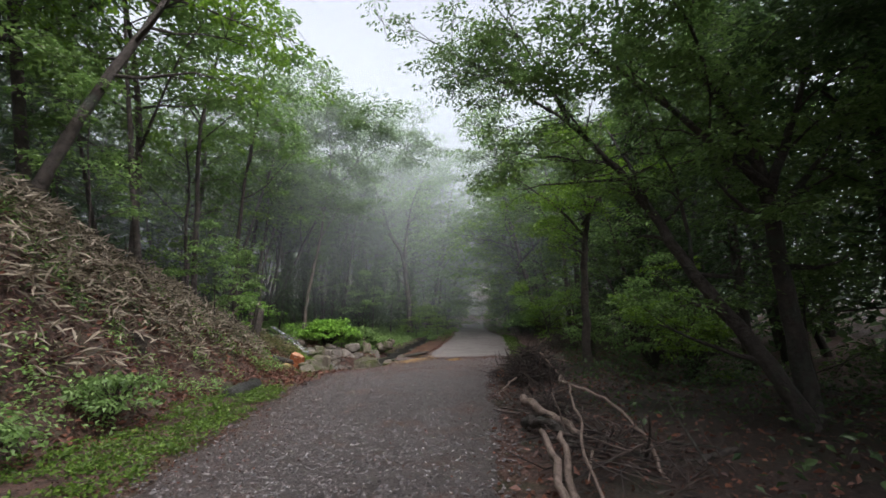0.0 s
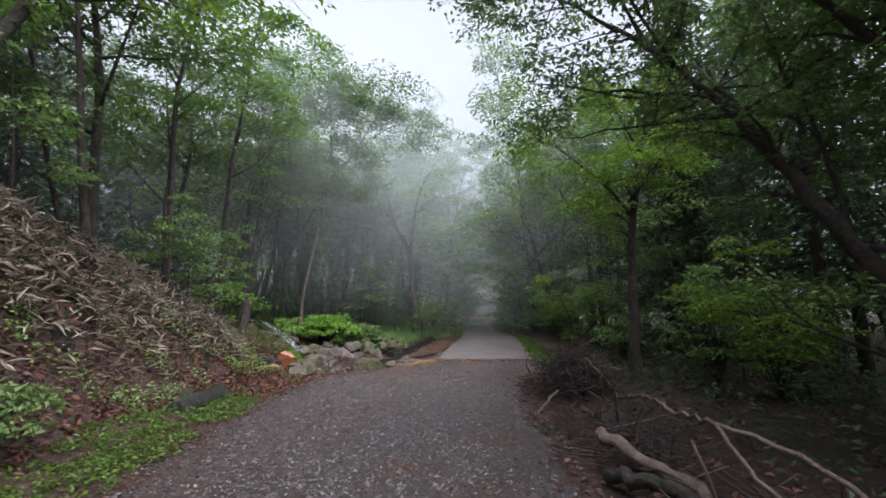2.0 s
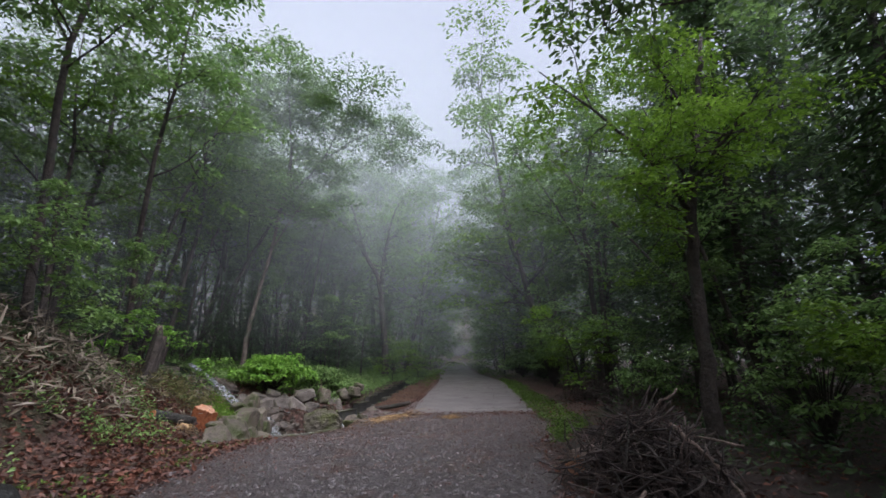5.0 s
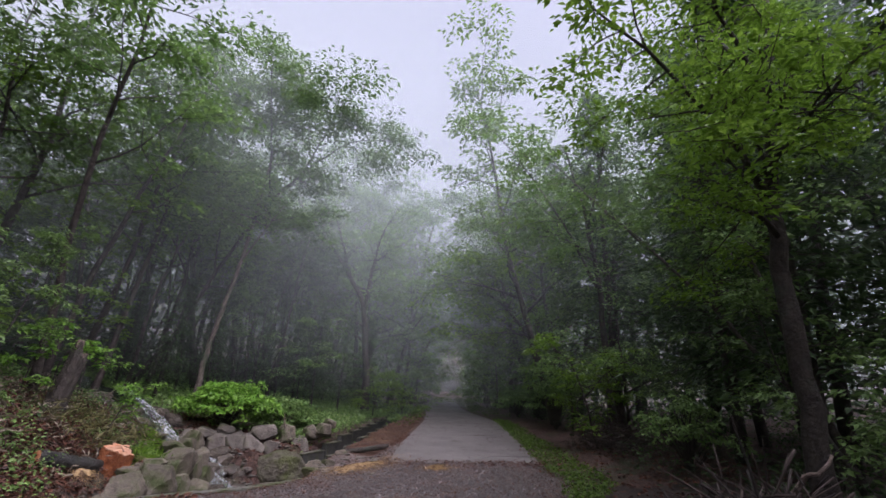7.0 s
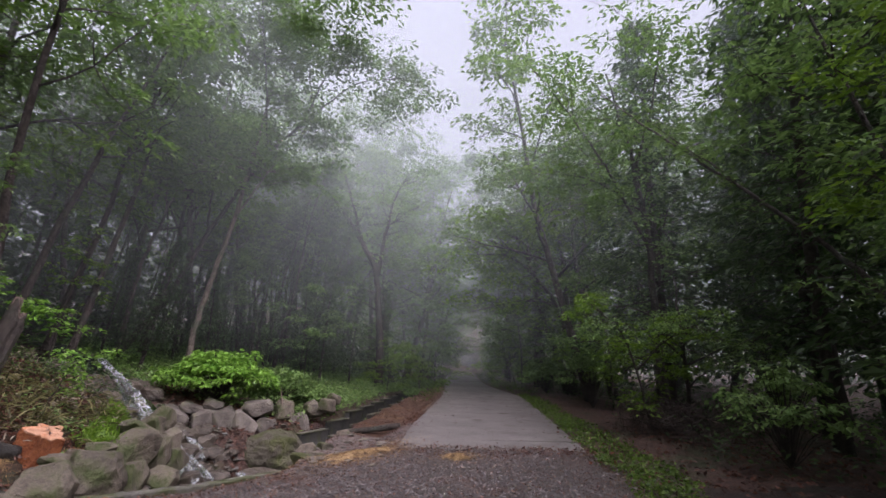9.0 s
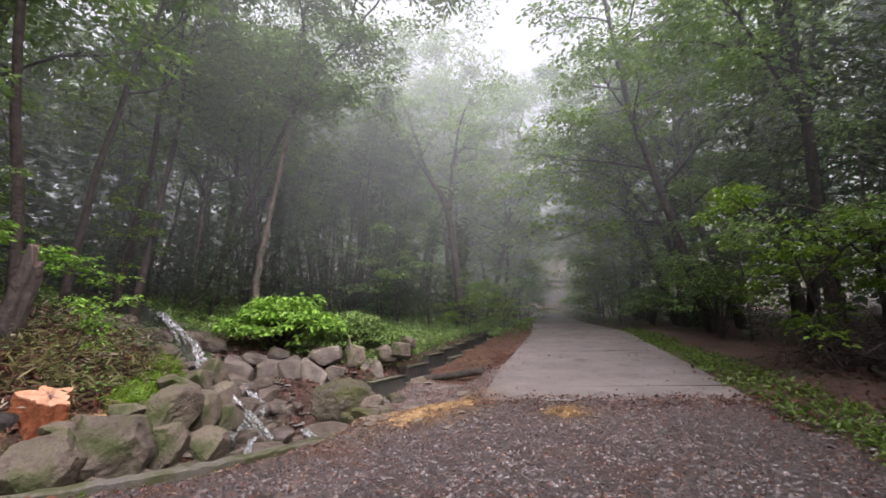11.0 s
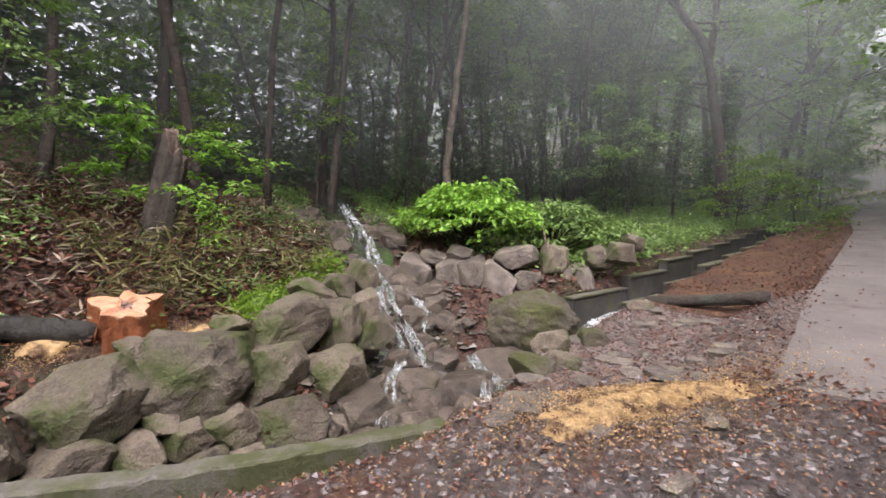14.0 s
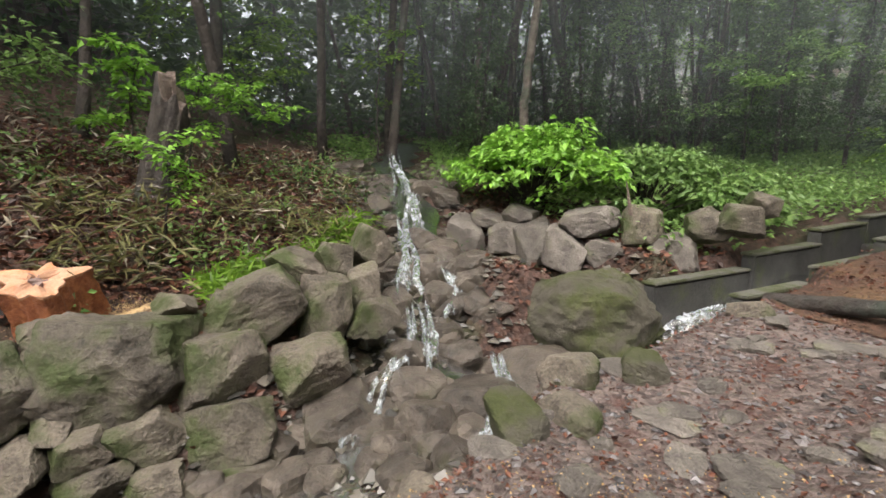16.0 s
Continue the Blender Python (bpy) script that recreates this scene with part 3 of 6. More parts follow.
# ---------------------------------------------------------------- water
def ribbon(name, line, half, material, lift, label, rough=0.03, n=70, across=9, seed=1):
    rng_ = np.random.default_rng(seed)
    p = np.array(line, float)
    s = np.r_[0, np.cumsum(np.hypot(*(p[1:, :2] - p[:-1, :2]).T))]
    q = np.linspace(0, s[-1], n)
    c = np.stack([np.interp(q, s, p[:, k]) for k in range(3)], 1)
    tan = np.gradient(c, axis=0)
    side = np.stack([-tan[:, 1], tan[:, 0], 0 * q], 1)
    side /= np.linalg.norm(side, axis=1)[:, None]
    u = np.linspace(-1, 1, across)
    hw = np.interp(q, s, half) * (1 + 0.25 * np.sin(q * 5 + seed))
    v = c[:, None, :] + side[:, None, :] * (u[None, :, None] * hw[:, None, None])
    v[:, :, 2] += lift + rough * rng_.uniform(-1, 1, (n, across)) - 0.05 * np.abs(u)[None, :] ** 2
    i = (np.arange(n - 1)[:, None] * across + np.arange(across - 1)[None, :]).reshape(-1, 1)
    return tagged(mesh_object(name, v.reshape(-1, 3), i + np.array([[0, 1, across + 1, across]]), material, smooth=True), label, "water", kind="structure")


ribbon("water_stream", STREAM[1:-2], [0.5, 0.4, 0.4, 0.5, 0.6, 0.75, 0.85, 0.9, 0.6], POOL, 0.045, "shallow clear stream running between stones", 0.015, 120)
ribbon("water_mouth", [(-2.6, 28.0, -0.1), (-2.85, 26.6, -0.25), (-3.0, 26.0, -0.42), (-3.22, 25.0, -0.58), (-4.2, 23.2, -0.86)], [0.35, 0.35, 0.35, 0.4, 0.7], POOL, 0.06, "water leaving the concrete channel", 0.01)
for k, (line, w) in enumerate((
        ([(-9.3, 25.1, 1.75), (-8.8, 24.9, 1.5), (-8.3, 24.75, 1.2), (-7.9, 24.5, 0.95)], 0.12),
        ([(-7.75, 24.6, 1.0), (-7.5, 24.45, 0.78), (-7.25, 24.35, 0.55), (-6.9, 24.1, 0.4)], 0.2),
        ([(-7.2, 24.0, 0.62), (-6.8, 23.8, 0.35), (-6.4, 23.6, 0.18), (-6.1, 23.3, -0.05), (-5.85, 23.2, -0.2)], 0.16),
        ([(-6.0, 24.0, 0.12), (-5.7, 23.9, -0.1), (-5.4, 23.7, -0.25), (-5.2, 23.4, -0.4)], 0.1),
        ([(-5.6, 23.15, -0.3), (-5.2, 22.95, -0.52), (-4.9, 22.7, -0.68)], 0.15),
        ([(-4.95, 22.55, -0.62), (-4.8, 22.2, -0.78), (-4.55, 21.95, -0.95), (-4.35, 21.6, -1.02)], 0.1),
        ([(-4.4, 23.4, -0.66), (-4.1, 23.2, -0.78), (-3.75, 23.1, -0.85)], 0.12),
        ([(-3.7, 22.9, -0.78), (-3.55, 22.6, -0.92), (-3.5, 22.3, -1.0)], 0.12),
        ([(-2.95, 25.95, -0.28), (-3.1, 25.6, -0.36), (-3.2, 25.35, -0.55)], 0.18))):
    jitter = np.random.default_rng(k * 7 + 2)
    for strand in range(7):
        off, drift = jitter.normal(size=2) * w * 0.7, jitter.normal(size=2) * w * 0.2
        shifted = [(a + off[0] + drift[0] * i, b + off[1] + drift[1] * i, c + 0.06) for i, (a, b, c) in enumerate(line)]
        thin = w * jitter.uniform(0.11, 0.36)
        ribbon("water_cascade", shifted, [thin * 0.3, thin] + [thin * 0.8] * (len(line) - 2), FOAM, 0.05, "white water falling over stones", 0.02, 34, 5, seed=k * 9 + strand + 3)


# ---------------------------------------------------------------- concrete channel and kerb
def box_bm(x0, x1, y0, y1, z0, z1, shear=0.0, bevel=0.02):
    bm = bmesh.new()
    bmesh.ops.create_cube(bm, size=1.0)
    for v in bm.verts:
        v.co = Vector((x0 + (v.co.x + 0.5) * (x1 - x0), y0 + (v.co.y + 0.5) * (y1 - y0), z0 + (v.co.z + 0.5) * (z1 - z0)))
    for v in bm.verts:
        v.co.x += shear * (v.co.y - (y0 + y1) / 2)
    bmesh.ops.bevel(bm, geom=list(bm.edges), offset=bevel, segments=2, affect="EDGES")
    return bm


channel = empty("drainage_channel", -2.9, 25.2, -0.6, "stepped dark concrete drainage channel beside the road", "channel")
inv = Matrix.Translation((2.9, -25.2, 0.6))
y = 25.2
for k in range(13):
    y1 = y + (1.75 if k else 1.8)
    cx = float(channel_x(y + 0.9))
    slant = float(channel_x(y1) - channel_x(y)) / (y1 - y)
    top = 0.13 + 0.21 * k if k < 3 else 0.55 + 0.10 * (k - 2)
    # walls in the darker concrete, coping on top in the paler one
    for s, extra in ((-1, 0.0), (1, -0.07)):
        a, b = sorted((cx + s * 0.30, cx + s * 0.47))
        ys = y + (0.45 if s > 0 and k == 0 else 0.0)
        w = part("wall", box_bm(a, b, ys, y1 - 0.01, top - 1.25, top + extra - 0.03, slant), DARK_CONCRETE, channel)
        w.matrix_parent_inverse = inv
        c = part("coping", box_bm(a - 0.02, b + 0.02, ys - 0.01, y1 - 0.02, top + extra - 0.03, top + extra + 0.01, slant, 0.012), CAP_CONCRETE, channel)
        c.matrix_parent_inverse = inv
    drop = part("weir", box_bm(cx - 0.3, cx + 0.3, y1 - 0.16, y1 - 0.01, top - 1.2, top - 0.36), DARK_CONCRETE, channel)
    drop.matrix_parent_inverse = inv
    y = y1


def kerb():
    pts = np.array([(-5.2, 16.6), (-4.15, 17.75), (-3.4, 18.6), (-2.85, 19.45), (-2.45, 20.2)])
    s = np.r_[0, np.cumsum(np.hypot(*(pts[1:] - pts[:-1]).T))]
    q = np.linspace(0, s[-1], 60)
    c = np.stack([np.interp(q, s, pts[:, k]) for k in range(2)], 1)
    t = np.gradient(c, axis=0)
    nrm = np.stack([-t[:, 1], t[:, 0]], 1)
    nrm /= np.linalg.norm(nrm, axis=1)[:, None]
    r = np.random.default_rng(3)
    top = np.interp(q, [0, s[-1]], [0.13, 0.09]) + r.normal(size=60) * 0.006
    prof = [(-0.07, -1.0), (-0.07, -0.02), (-0.055, 0.0), (0.055, 0.0), (0.07, -0.02), (0.07, -1.0)]
    v, f = [], []
    for i in range(60):
        for u, h in prof:
            v.append((c[i, 0] + nrm[i, 0] * (u + r.normal() * 0.004), c[i, 1] + nrm[i, 1] * u, top[i] + h))
    for i in range(59):
        for k in range(5):
            f.append((i * 6 + k, i * 6 + k + 1, i * 6 + k + 7, i * 6 + k + 6))
    f += [tuple(range(6))[::-1], tuple(59 * 6 + k for k in range(6))]
    return tagged(mesh_object("kerb", v, f, CAP_CONCRETE), "old mossy concrete kerb along the gravel edge", "kerb", kind="structure")


kerb()

# ---------------------------------------------------------------- trees
def branch_line(rng, start, direction, length, r0, r1, n=6, wobble=0.12, lift=0.0):
    d = np.array(direction, float)
    d /= np.linalg.norm(d)
    p = [np.array(start, float)]
    for _ in range(n):
        d = d + rng.normal(size=3) * wobble + np.array([0, 0, lift])
        d /= np.linalg.norm(d)
        p.append(p[-1] + d * length / n)
    return np.array(p), np.linspace(r0, r1, n + 1)


def spray(rng, tips, per, spread, flat, size, droop=0.15, aspect=0.5):
    """Leaves in tilted flat pads round the ends of twigs, each pad fanning out and drooping at its rim."""
    tips = np.asarray(tips)
    tips = tips[rng.random(len(tips)) < 0.62]
    per = int(per * 1.55)
    m, n = len(tips), len(tips) * per
    reach = np.repeat(spread * rng.uniform(1.0, 2.1, m), per)
    ang, q = rng.uniform(0, 2 * np.pi, n), np.sqrt(rng.random(n))
    slope = np.repeat(rng.normal(size=(m, 2)) * 0.22, per, 0)
    dx, dy = np.cos(ang) * q * reach, np.sin(ang) * q * reach * np.repeat(rng.uniform(0.55, 1.0, m), per)
    dz = slope[:, 0] * dx + slope[:, 1] * dy - 0.28 * q * q * reach + rng.normal(size=n) * spread * flat * 0.55
    c = np.repeat(tips, per, 0) + np.stack([dx, dy, dz], 1)
    a = np.stack([np.cos(ang), np.sin(ang), np.full(n, -droop)], 1) + rng.normal(size=(n, 3)) * np.array([0.55, 0.55, 0.25])
    L = size * rng.uniform(0.7, 1.3, n)
    return leaf_arrays(c, a, rand_up(rng, n, 0.4), L, L * aspect)


def wood(name, thick, thin, rng, bark, root, sides=8, thin_sides=4):
    """Trunk and limbs as one grown piece."""
    v, f = tubes(thick, sides, rng, 0.06)
    v2, f2 = tubes(thin, thin_sides)
    return mesh_object(name, np.concatenate([v, v2]), f + [tuple(i + len(v) for i in q) for q in f2], bark, root, smooth=True)


def broad_tree(rng, height, r, clear, limbs, per, leaf, spread, leaf_mat, bark, lean=(0, 0), crown_r=2.6, twigs=5, flat=0.3, droop=0.15, name="tree"):
    root = new(name)
    trunk_pts, trunk_r = branch_line(rng, (0, 0, -0.3), (lean[0], lean[1], 1), height, r * 1.25, r * 0.2, 10, 0.06, 0.02)
    trunk_r[0] *= 1.3
    lines, tips = [(trunk_pts, trunk_r)], []
    for k in range(limbs):
        f = clear + (1 - clear) * (k + rng.uniform(0, 1)) / limbs
        i = f * 10
        j = min(int(i), 9)
        start = trunk_pts[j] + (trunk_pts[j + 1] - trunk_pts[j]) * (i - j)
        ang = k * 2.4 + rng.uniform(-0.5, 0.5)
        up = rng.uniform(0.3, 0.9)
        ln = crown_r * (1.15 - 0.55 * (f - clear) / (1 - clear)) * rng.uniform(0.7, 1.2)
        rr = np.interp(i, range(11), trunk_r) * 0.5
        pts, rad = branch_line(rng, start, (math.cos(ang), math.sin(ang), up), ln, rr, 0.012, 5, 0.16)
        lines.append((pts, rad))
        for m in range(twigs):
            q = rng.integers(2, 6)
            tp, tr = branch_line(rng, pts[q], rand_dirs(rng, 1, 0.5)[0] + (pts[-1] - pts[0]) / ln * 0.6, ln * rng.uniform(0.3, 0.6), rad[q] * 0.5 + 0.003, 0.004, 3, 0.2)
            lines.append((tp, tr))
            tips += [tp[-1], tp[2]]
        tips += [pts[-1], pts[4]]
    tips.append(trunk_pts[-1])
    wood("trunk", lines[:1], lines[1:], rng, bark, root)
    v, f = spray(rng, tips, per, spread, flat, leaf, droop)
    mesh_object("crown", v, f, leaf_mat, root)
    return root


def conifer(rng, height, r, clear, whorls, leaf_mat, bark, reach=1.8, per=26):
    root = new("conifer_tree")
    trunk_pts, trunk_r = branch_line(rng, (0, 0, -0.3), (rng.normal() * 0.03, rng.normal() * 0.03, 1), height, r * 1.2, 0.02, 10, 0.02)
    lines, cs, als = [], [], []
    for k in range(whorls):
        f = clear + (1 - clear) * k / whorls
        z = f * height
        c0 = np.array([np.interp(z, trunk_pts[:, 2], trunk_pts[:, j]) for j in range(3)])
        ln0 = reach * (1.1 - 0.95 * (f - clear) / (1 - clear))
        for _ in range(5):
            ang = rng.uniform(0, 6.28)
            ln = ln0 * rng.uniform(0.55, 1.15)
            d = np.array([math.cos(ang), math.sin(ang), rng.uniform(-0.15, 0.2)])
            pts, rad = branch_line(rng, c0, d, ln, 0.022, 0.005, 4, 0.1, -0.05)
            lines.append((pts, rad))
            t = rng.uniform(0.25, 1.05, per)
            base = c0 + d * ln * t[:, None] + rng.normal(size=(per, 3)) * np.array([0.14, 0.14, 0.05]) * (1 + ln)
            base[:, 2] -= 0.12 * ln * t * t
            cs.append(base)
            als.append(d + rng.normal(size=(per, 3)) * np.array([0.7, 0.7, 0.2]) - np.array([0, 0, 0.35]))
    wood("trunk", [(trunk_pts, trunk_r)], lines, rng, bark, root, 8, 3)
    cs, als = np.concatenate(cs), np.concatenate(als)
    L = rng.uniform(0.16, 0.34, len(cs))
    v, f = leaf_arrays(cs, als, rand_up(rng, len(cs), 0.3), L, L * 0.42)
    mesh_object("crown", v, f, leaf_mat, root)
    return root


rng = np.random.default_rng(21)
airy = [broad_tree(rng, 14 + 1.5 * k, 0.14, 0.28, 17, 28, 0.21, 0.45, LEAF_BRIGHT if k > 0 else LEAF_MID, BARK, (rng.normal() * 0.1, rng.normal() * 0.1), 4.0, 6, 0.22) for k in range(3)]
slim = [broad_tree(rng, 12 + k, 0.085, 0.42, 13, 26, 0.18, 0.40, LEAF_MID, BARK, (rng.normal() * 0.06, rng.normal() * 0.06), 2.4, 5, 0.25) for k in range(3)]
firs = [conifer(rng, 13 + 1.5 * k, 0.15, 0.14, 27, LEAF_DARK, BARK, 2.4, 30) for k in range(3)]
shade = [broad_tree(rng, 10.5 + k, 0.13, 0.36, 18, 34, 0.17, 0.42, LEAF_DARK, BARK, (rng.normal() * 0.08, rng.normal() * 0.08), 3.6, 6, 0.2) for k in range(2)]
poles = [broad_tree(rng, 11 + k, 0.07, 0.55, 9, 20, 0.16, 0.36, LEAF_DARK, BARK, (rng.normal() * 0.04, rng.normal() * 0.04), 1.7, 4, 0.22) for k in range(3)]
small = [broad_tree(rng, 3.4 + k, 0.03, 0.2, 10, 20, 0.14, 0.26, LEAF_BRIGHT if k == 0 else LEAF_MID, BARK, (rng.normal() * 0.15, rng.normal() * 0.15), 1.6, 5, 0.18, name="sapling") for k in range(3)]
LABELS = {"airy": ("tall broadleaf tree with an airy green crown", "tree", "woodland trees"), "slim": ("slender dark-trunked tree with layered foliage", "tree", "woodland trees"),
          "firs": ("dark conifer with drooping feathery branches", "tree", "woodland conifers"), "shade": ("dense dark-leaved tree added to shade the right-hand floor", "tree", "shade trees"), "poles": ("thin dark bare-stemmed tree in the misty wood", "tree", "woodland poles"), "small": ("young understorey tree with flat sprays of leaves", "sapling", "understorey saplings")}
KINDS = {"airy": airy, "slim": slim, "firs": firs, "small": small, "poles": poles, "shade": shade}
used = set()


def plant(kind, k, x, y, turn=0.0, size=1.0, lean=(0.0, 0.0), sink=0.0):
    src = KINDS[kind][k % len(KINDS[kind])]
    m = pose(x, y, ground_at(x, y) - sink, lean[0], lean[1], turn) @ Matrix.Diagonal((size, size, size, 1))
    if src.name not in used:
        used.add(src.name)
        src.matrix_basis = m
        return tagged(src, *LABELS[kind])
    ob = src.copy()
    made = copy_thing(src, pose(0, 0, 0))
    made.matrix_basis = m
    bpy.data.objects.remove(ob)
    return made


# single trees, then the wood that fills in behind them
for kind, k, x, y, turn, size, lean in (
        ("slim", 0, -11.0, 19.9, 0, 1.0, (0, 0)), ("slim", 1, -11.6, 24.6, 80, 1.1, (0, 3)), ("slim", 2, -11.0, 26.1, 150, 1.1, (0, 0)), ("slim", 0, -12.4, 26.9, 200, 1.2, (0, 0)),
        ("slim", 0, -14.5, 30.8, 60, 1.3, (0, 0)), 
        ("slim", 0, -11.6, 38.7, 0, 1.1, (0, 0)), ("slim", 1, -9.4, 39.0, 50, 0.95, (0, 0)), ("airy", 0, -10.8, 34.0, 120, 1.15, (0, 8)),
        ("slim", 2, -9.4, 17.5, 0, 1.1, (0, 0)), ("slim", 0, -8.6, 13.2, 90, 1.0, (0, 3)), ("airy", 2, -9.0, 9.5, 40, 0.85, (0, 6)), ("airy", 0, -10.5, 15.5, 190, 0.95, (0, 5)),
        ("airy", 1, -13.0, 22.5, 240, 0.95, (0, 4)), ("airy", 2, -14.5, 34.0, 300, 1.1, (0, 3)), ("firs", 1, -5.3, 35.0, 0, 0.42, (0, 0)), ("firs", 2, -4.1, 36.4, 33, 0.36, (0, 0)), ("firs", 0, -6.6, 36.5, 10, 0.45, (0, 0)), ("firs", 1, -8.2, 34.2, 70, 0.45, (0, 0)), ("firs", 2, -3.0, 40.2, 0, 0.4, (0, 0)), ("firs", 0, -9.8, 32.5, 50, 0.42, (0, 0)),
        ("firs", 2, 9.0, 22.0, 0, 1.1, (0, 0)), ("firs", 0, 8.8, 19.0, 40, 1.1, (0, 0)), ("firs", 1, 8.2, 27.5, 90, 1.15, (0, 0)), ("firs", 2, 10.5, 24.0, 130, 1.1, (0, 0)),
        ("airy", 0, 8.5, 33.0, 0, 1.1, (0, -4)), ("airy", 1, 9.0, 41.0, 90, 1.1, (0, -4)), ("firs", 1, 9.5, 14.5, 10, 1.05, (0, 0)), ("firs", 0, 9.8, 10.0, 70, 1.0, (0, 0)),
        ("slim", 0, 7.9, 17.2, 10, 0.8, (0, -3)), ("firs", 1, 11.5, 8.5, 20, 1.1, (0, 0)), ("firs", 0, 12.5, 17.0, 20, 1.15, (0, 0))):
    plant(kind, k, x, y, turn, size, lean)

rng = np.random.default_rng(33)
taken = [(o.location.x, o.location.y) for o in scene.collection.objects if o.get("group", "").startswith("woodland")]


def fill(count, x0, x1, y0, y1, gap, kinds, left_gap, right_gap, size=(0.95, 1.3)):
    made = 0
    for n in range(count * 30):
        x, y = rng.uniform(x0, x1), rng.uniform(y0, y1)
        if np.interp(y, LEFT_Y, LEFT_X) - left_gap < x < np.interp(y, RIGHT_Y, RIGHT_X) + right_gap:
            continue
        if any((x - a) ** 2 + (y - b) ** 2 < gap * gap for a, b in taken) or float(polyline_near(np.array([x]), np.array([y]), STREAM)[0][0]) < 1.2:
            continue
        taken.append((x, y))
        plant(str(rng.choice(kinds)), int(rng.integers(3)), x, y, rng.uniform(0, 360), rng.uniform(*size), (rng.normal() * 2, rng.normal() * 2))
        made += 1
        if made >= count:
            return


fill(10, -15, -8.8, 3, 24, 2.4, ["slim", "slim", "airy"], 4.5, 5)
fill(9, -22, -14, 4, 34, 2.6, ["slim", "firs"], 4.5, 5)
fill(11, -15, -8.5, 31, 44, 2.3, ["slim", "slim", "airy"], 3.6, 5)
fill(8, -24, -13, 26, 44, 2.6, ["slim"], 4.5, 5)
fill(18, -14, 3, 44, 60, 2.4, ["airy", "airy", "slim"], 3.0, 3, (1.2, 1.55))
fill(16, 8.5, 16, 4, 32, 2.6, ["firs", "firs", "slim"], 3, 4.6)
fill(7, 13, 24, 2, 40, 2.8, ["firs"], 3, 4.5, (1.1, 1.4))
fill(14, 7, 20, 32, 60, 2.4, ["airy", "firs", "airy"], 3, 3.0)
fill(7, -34, 40, 62, 92, 4.0, ["airy", "firs"], 2.5, 2.5, (1.1, 1.5))
# unseen trees behind the start, added to block light from the rear
fill(11, -16, -5, -16, 2, 2.4, ["slim", "firs"], 3, 3)
fill(15, 4.5, 18, -16, 1.5, 2.3, ["firs", "airy"], 3, 3, (1.1, 1.3))
# bare dark poles standing behind the stream
for n in range(34):
    x, y = rng.uniform(-19, -6), rng.uniform(31.5, 46)
    if x < float(np.interp(y, LEFT_Y, LEFT_X)) - 5:
        plant("poles", n, x, y, rng.uniform(0, 360), rng.uniform(0.8, 1.25), (rng.normal() * 2, rng.normal() * 2))
# mostly unseen trees, added to keep light off the right-hand floor
for n, (x, y) in enumerate(((8.8, 2.0), (9.4, 9.6), (6.8, -1.4), (6.2, -5.5), (5.6, -9.5), (9.8, 6.6))):
    plant("shade", n, x, y, 71 * n, 1.0 + 0.08 * (n % 3))
# low dark conifers and thin poles under the left-hand wood
fill(9, -14, -5.5, 36, 43, 1.2, ["firs"], 3.0, 5, (0.34, 0.5))
fill(8, -17, -9.5, 27, 36, 1.2, ["firs"], 3.4, 5, (0.34, 0.55))
fill(5, -15, -6.5, 33, 44, 1.1, ["slim"], 3.4, 5, (0.5, 0.75))
# conifers outside the view, added to shade the brush on the right
for x, y, k in ((8.2, 3.0, 0), (7.6, 0.2, 1), (9.3, 6.4, 2), (8.0, -3.0, 0)):
    plant("firs", k, x, y, 40 * k, 1.15)
for x, y, k, turn, size, lean in ((6.9, 31.5, 1, 0, 1.2, (0, -6)), (-2.2, 43.0, 0, 60, 1.05, (0, 5)), (7.6, 37.0, 0, 10, 1.2, (0, -6)), (-0.6, 50.0, 1, 200, 1.1, (0, 5)), (8.2, 46.0, 2, 100, 1.2, (0, -5)), (0.2, 57.0, 2, 20, 1.1, (0, 3)), (8.3, 53.0, 1, 10, 1.1, (0, -4)), (8.9, 61.0, 0, 70, 1.1, (0, -3)), (9.6, 69.0, 1, 140, 1.1, (0, -3)), (0.4, 66.0, 1, 220, 1.1, (0, 3)), (1.0, 74.0, 0, 20, 1.1, (0, 3))):
    plant("airy", k, x, y, turn, size, lean)
for n, (x, y) in enumerate(((1.8, 78.0), (3.2, 88.0), (0.8, 86.0), (5.0, 96.0), (2.6, 98.0), (6.4, 106.0), (12.5, 92.0), (14.5, 100.0))):
    plant("airy", n, x, y, 47 * n, 1.1)
for n, (x, y) in enumerate(((-0.4, 41.0), (0.1, 46.0), (0.6, 50.5), (1.0, 55.0), (1.6, 60.0), (5.8, 40.5), (6.2, 44.5), (6.6, 49.0), (7.4, 55.0), (8.2, 62.0), (2.2, 68.0), (3.0, 75.0), (9.0, 70.0))):
    plant("small", n, x, y, 63 * n, 1.15 + 0.25 * (n % 3))
for x, y, k, q in ((6.6, 28.5, 2, 1.1), (6.3, 13.2, 1, 0.75), (6.6, 16.8, 2, 0.8),
                   (7.2, 9.0, 1, 0.8), (6.6, 31.5, 0, 1.1), (7.2, 36.0, 1, 1.3), (-2.2, 37.0, 0, 0.8), (-8.7, 11.0, 2, 0.9), (-6.0, 35.0, 1, 1.0), (-8.0, 16.2, 1, 0.8), (-8.6, 18.9, 2, 0.7), (-3.4, 40.5, 1, 1.0), (-8.5, 39.5, 2, 1.2), (-8.2, 6.5, 1, 1.0), (-14.5, 24, 0, 1.2)):
    plant("small", k, x, y, rng.uniform(0, 360), q)
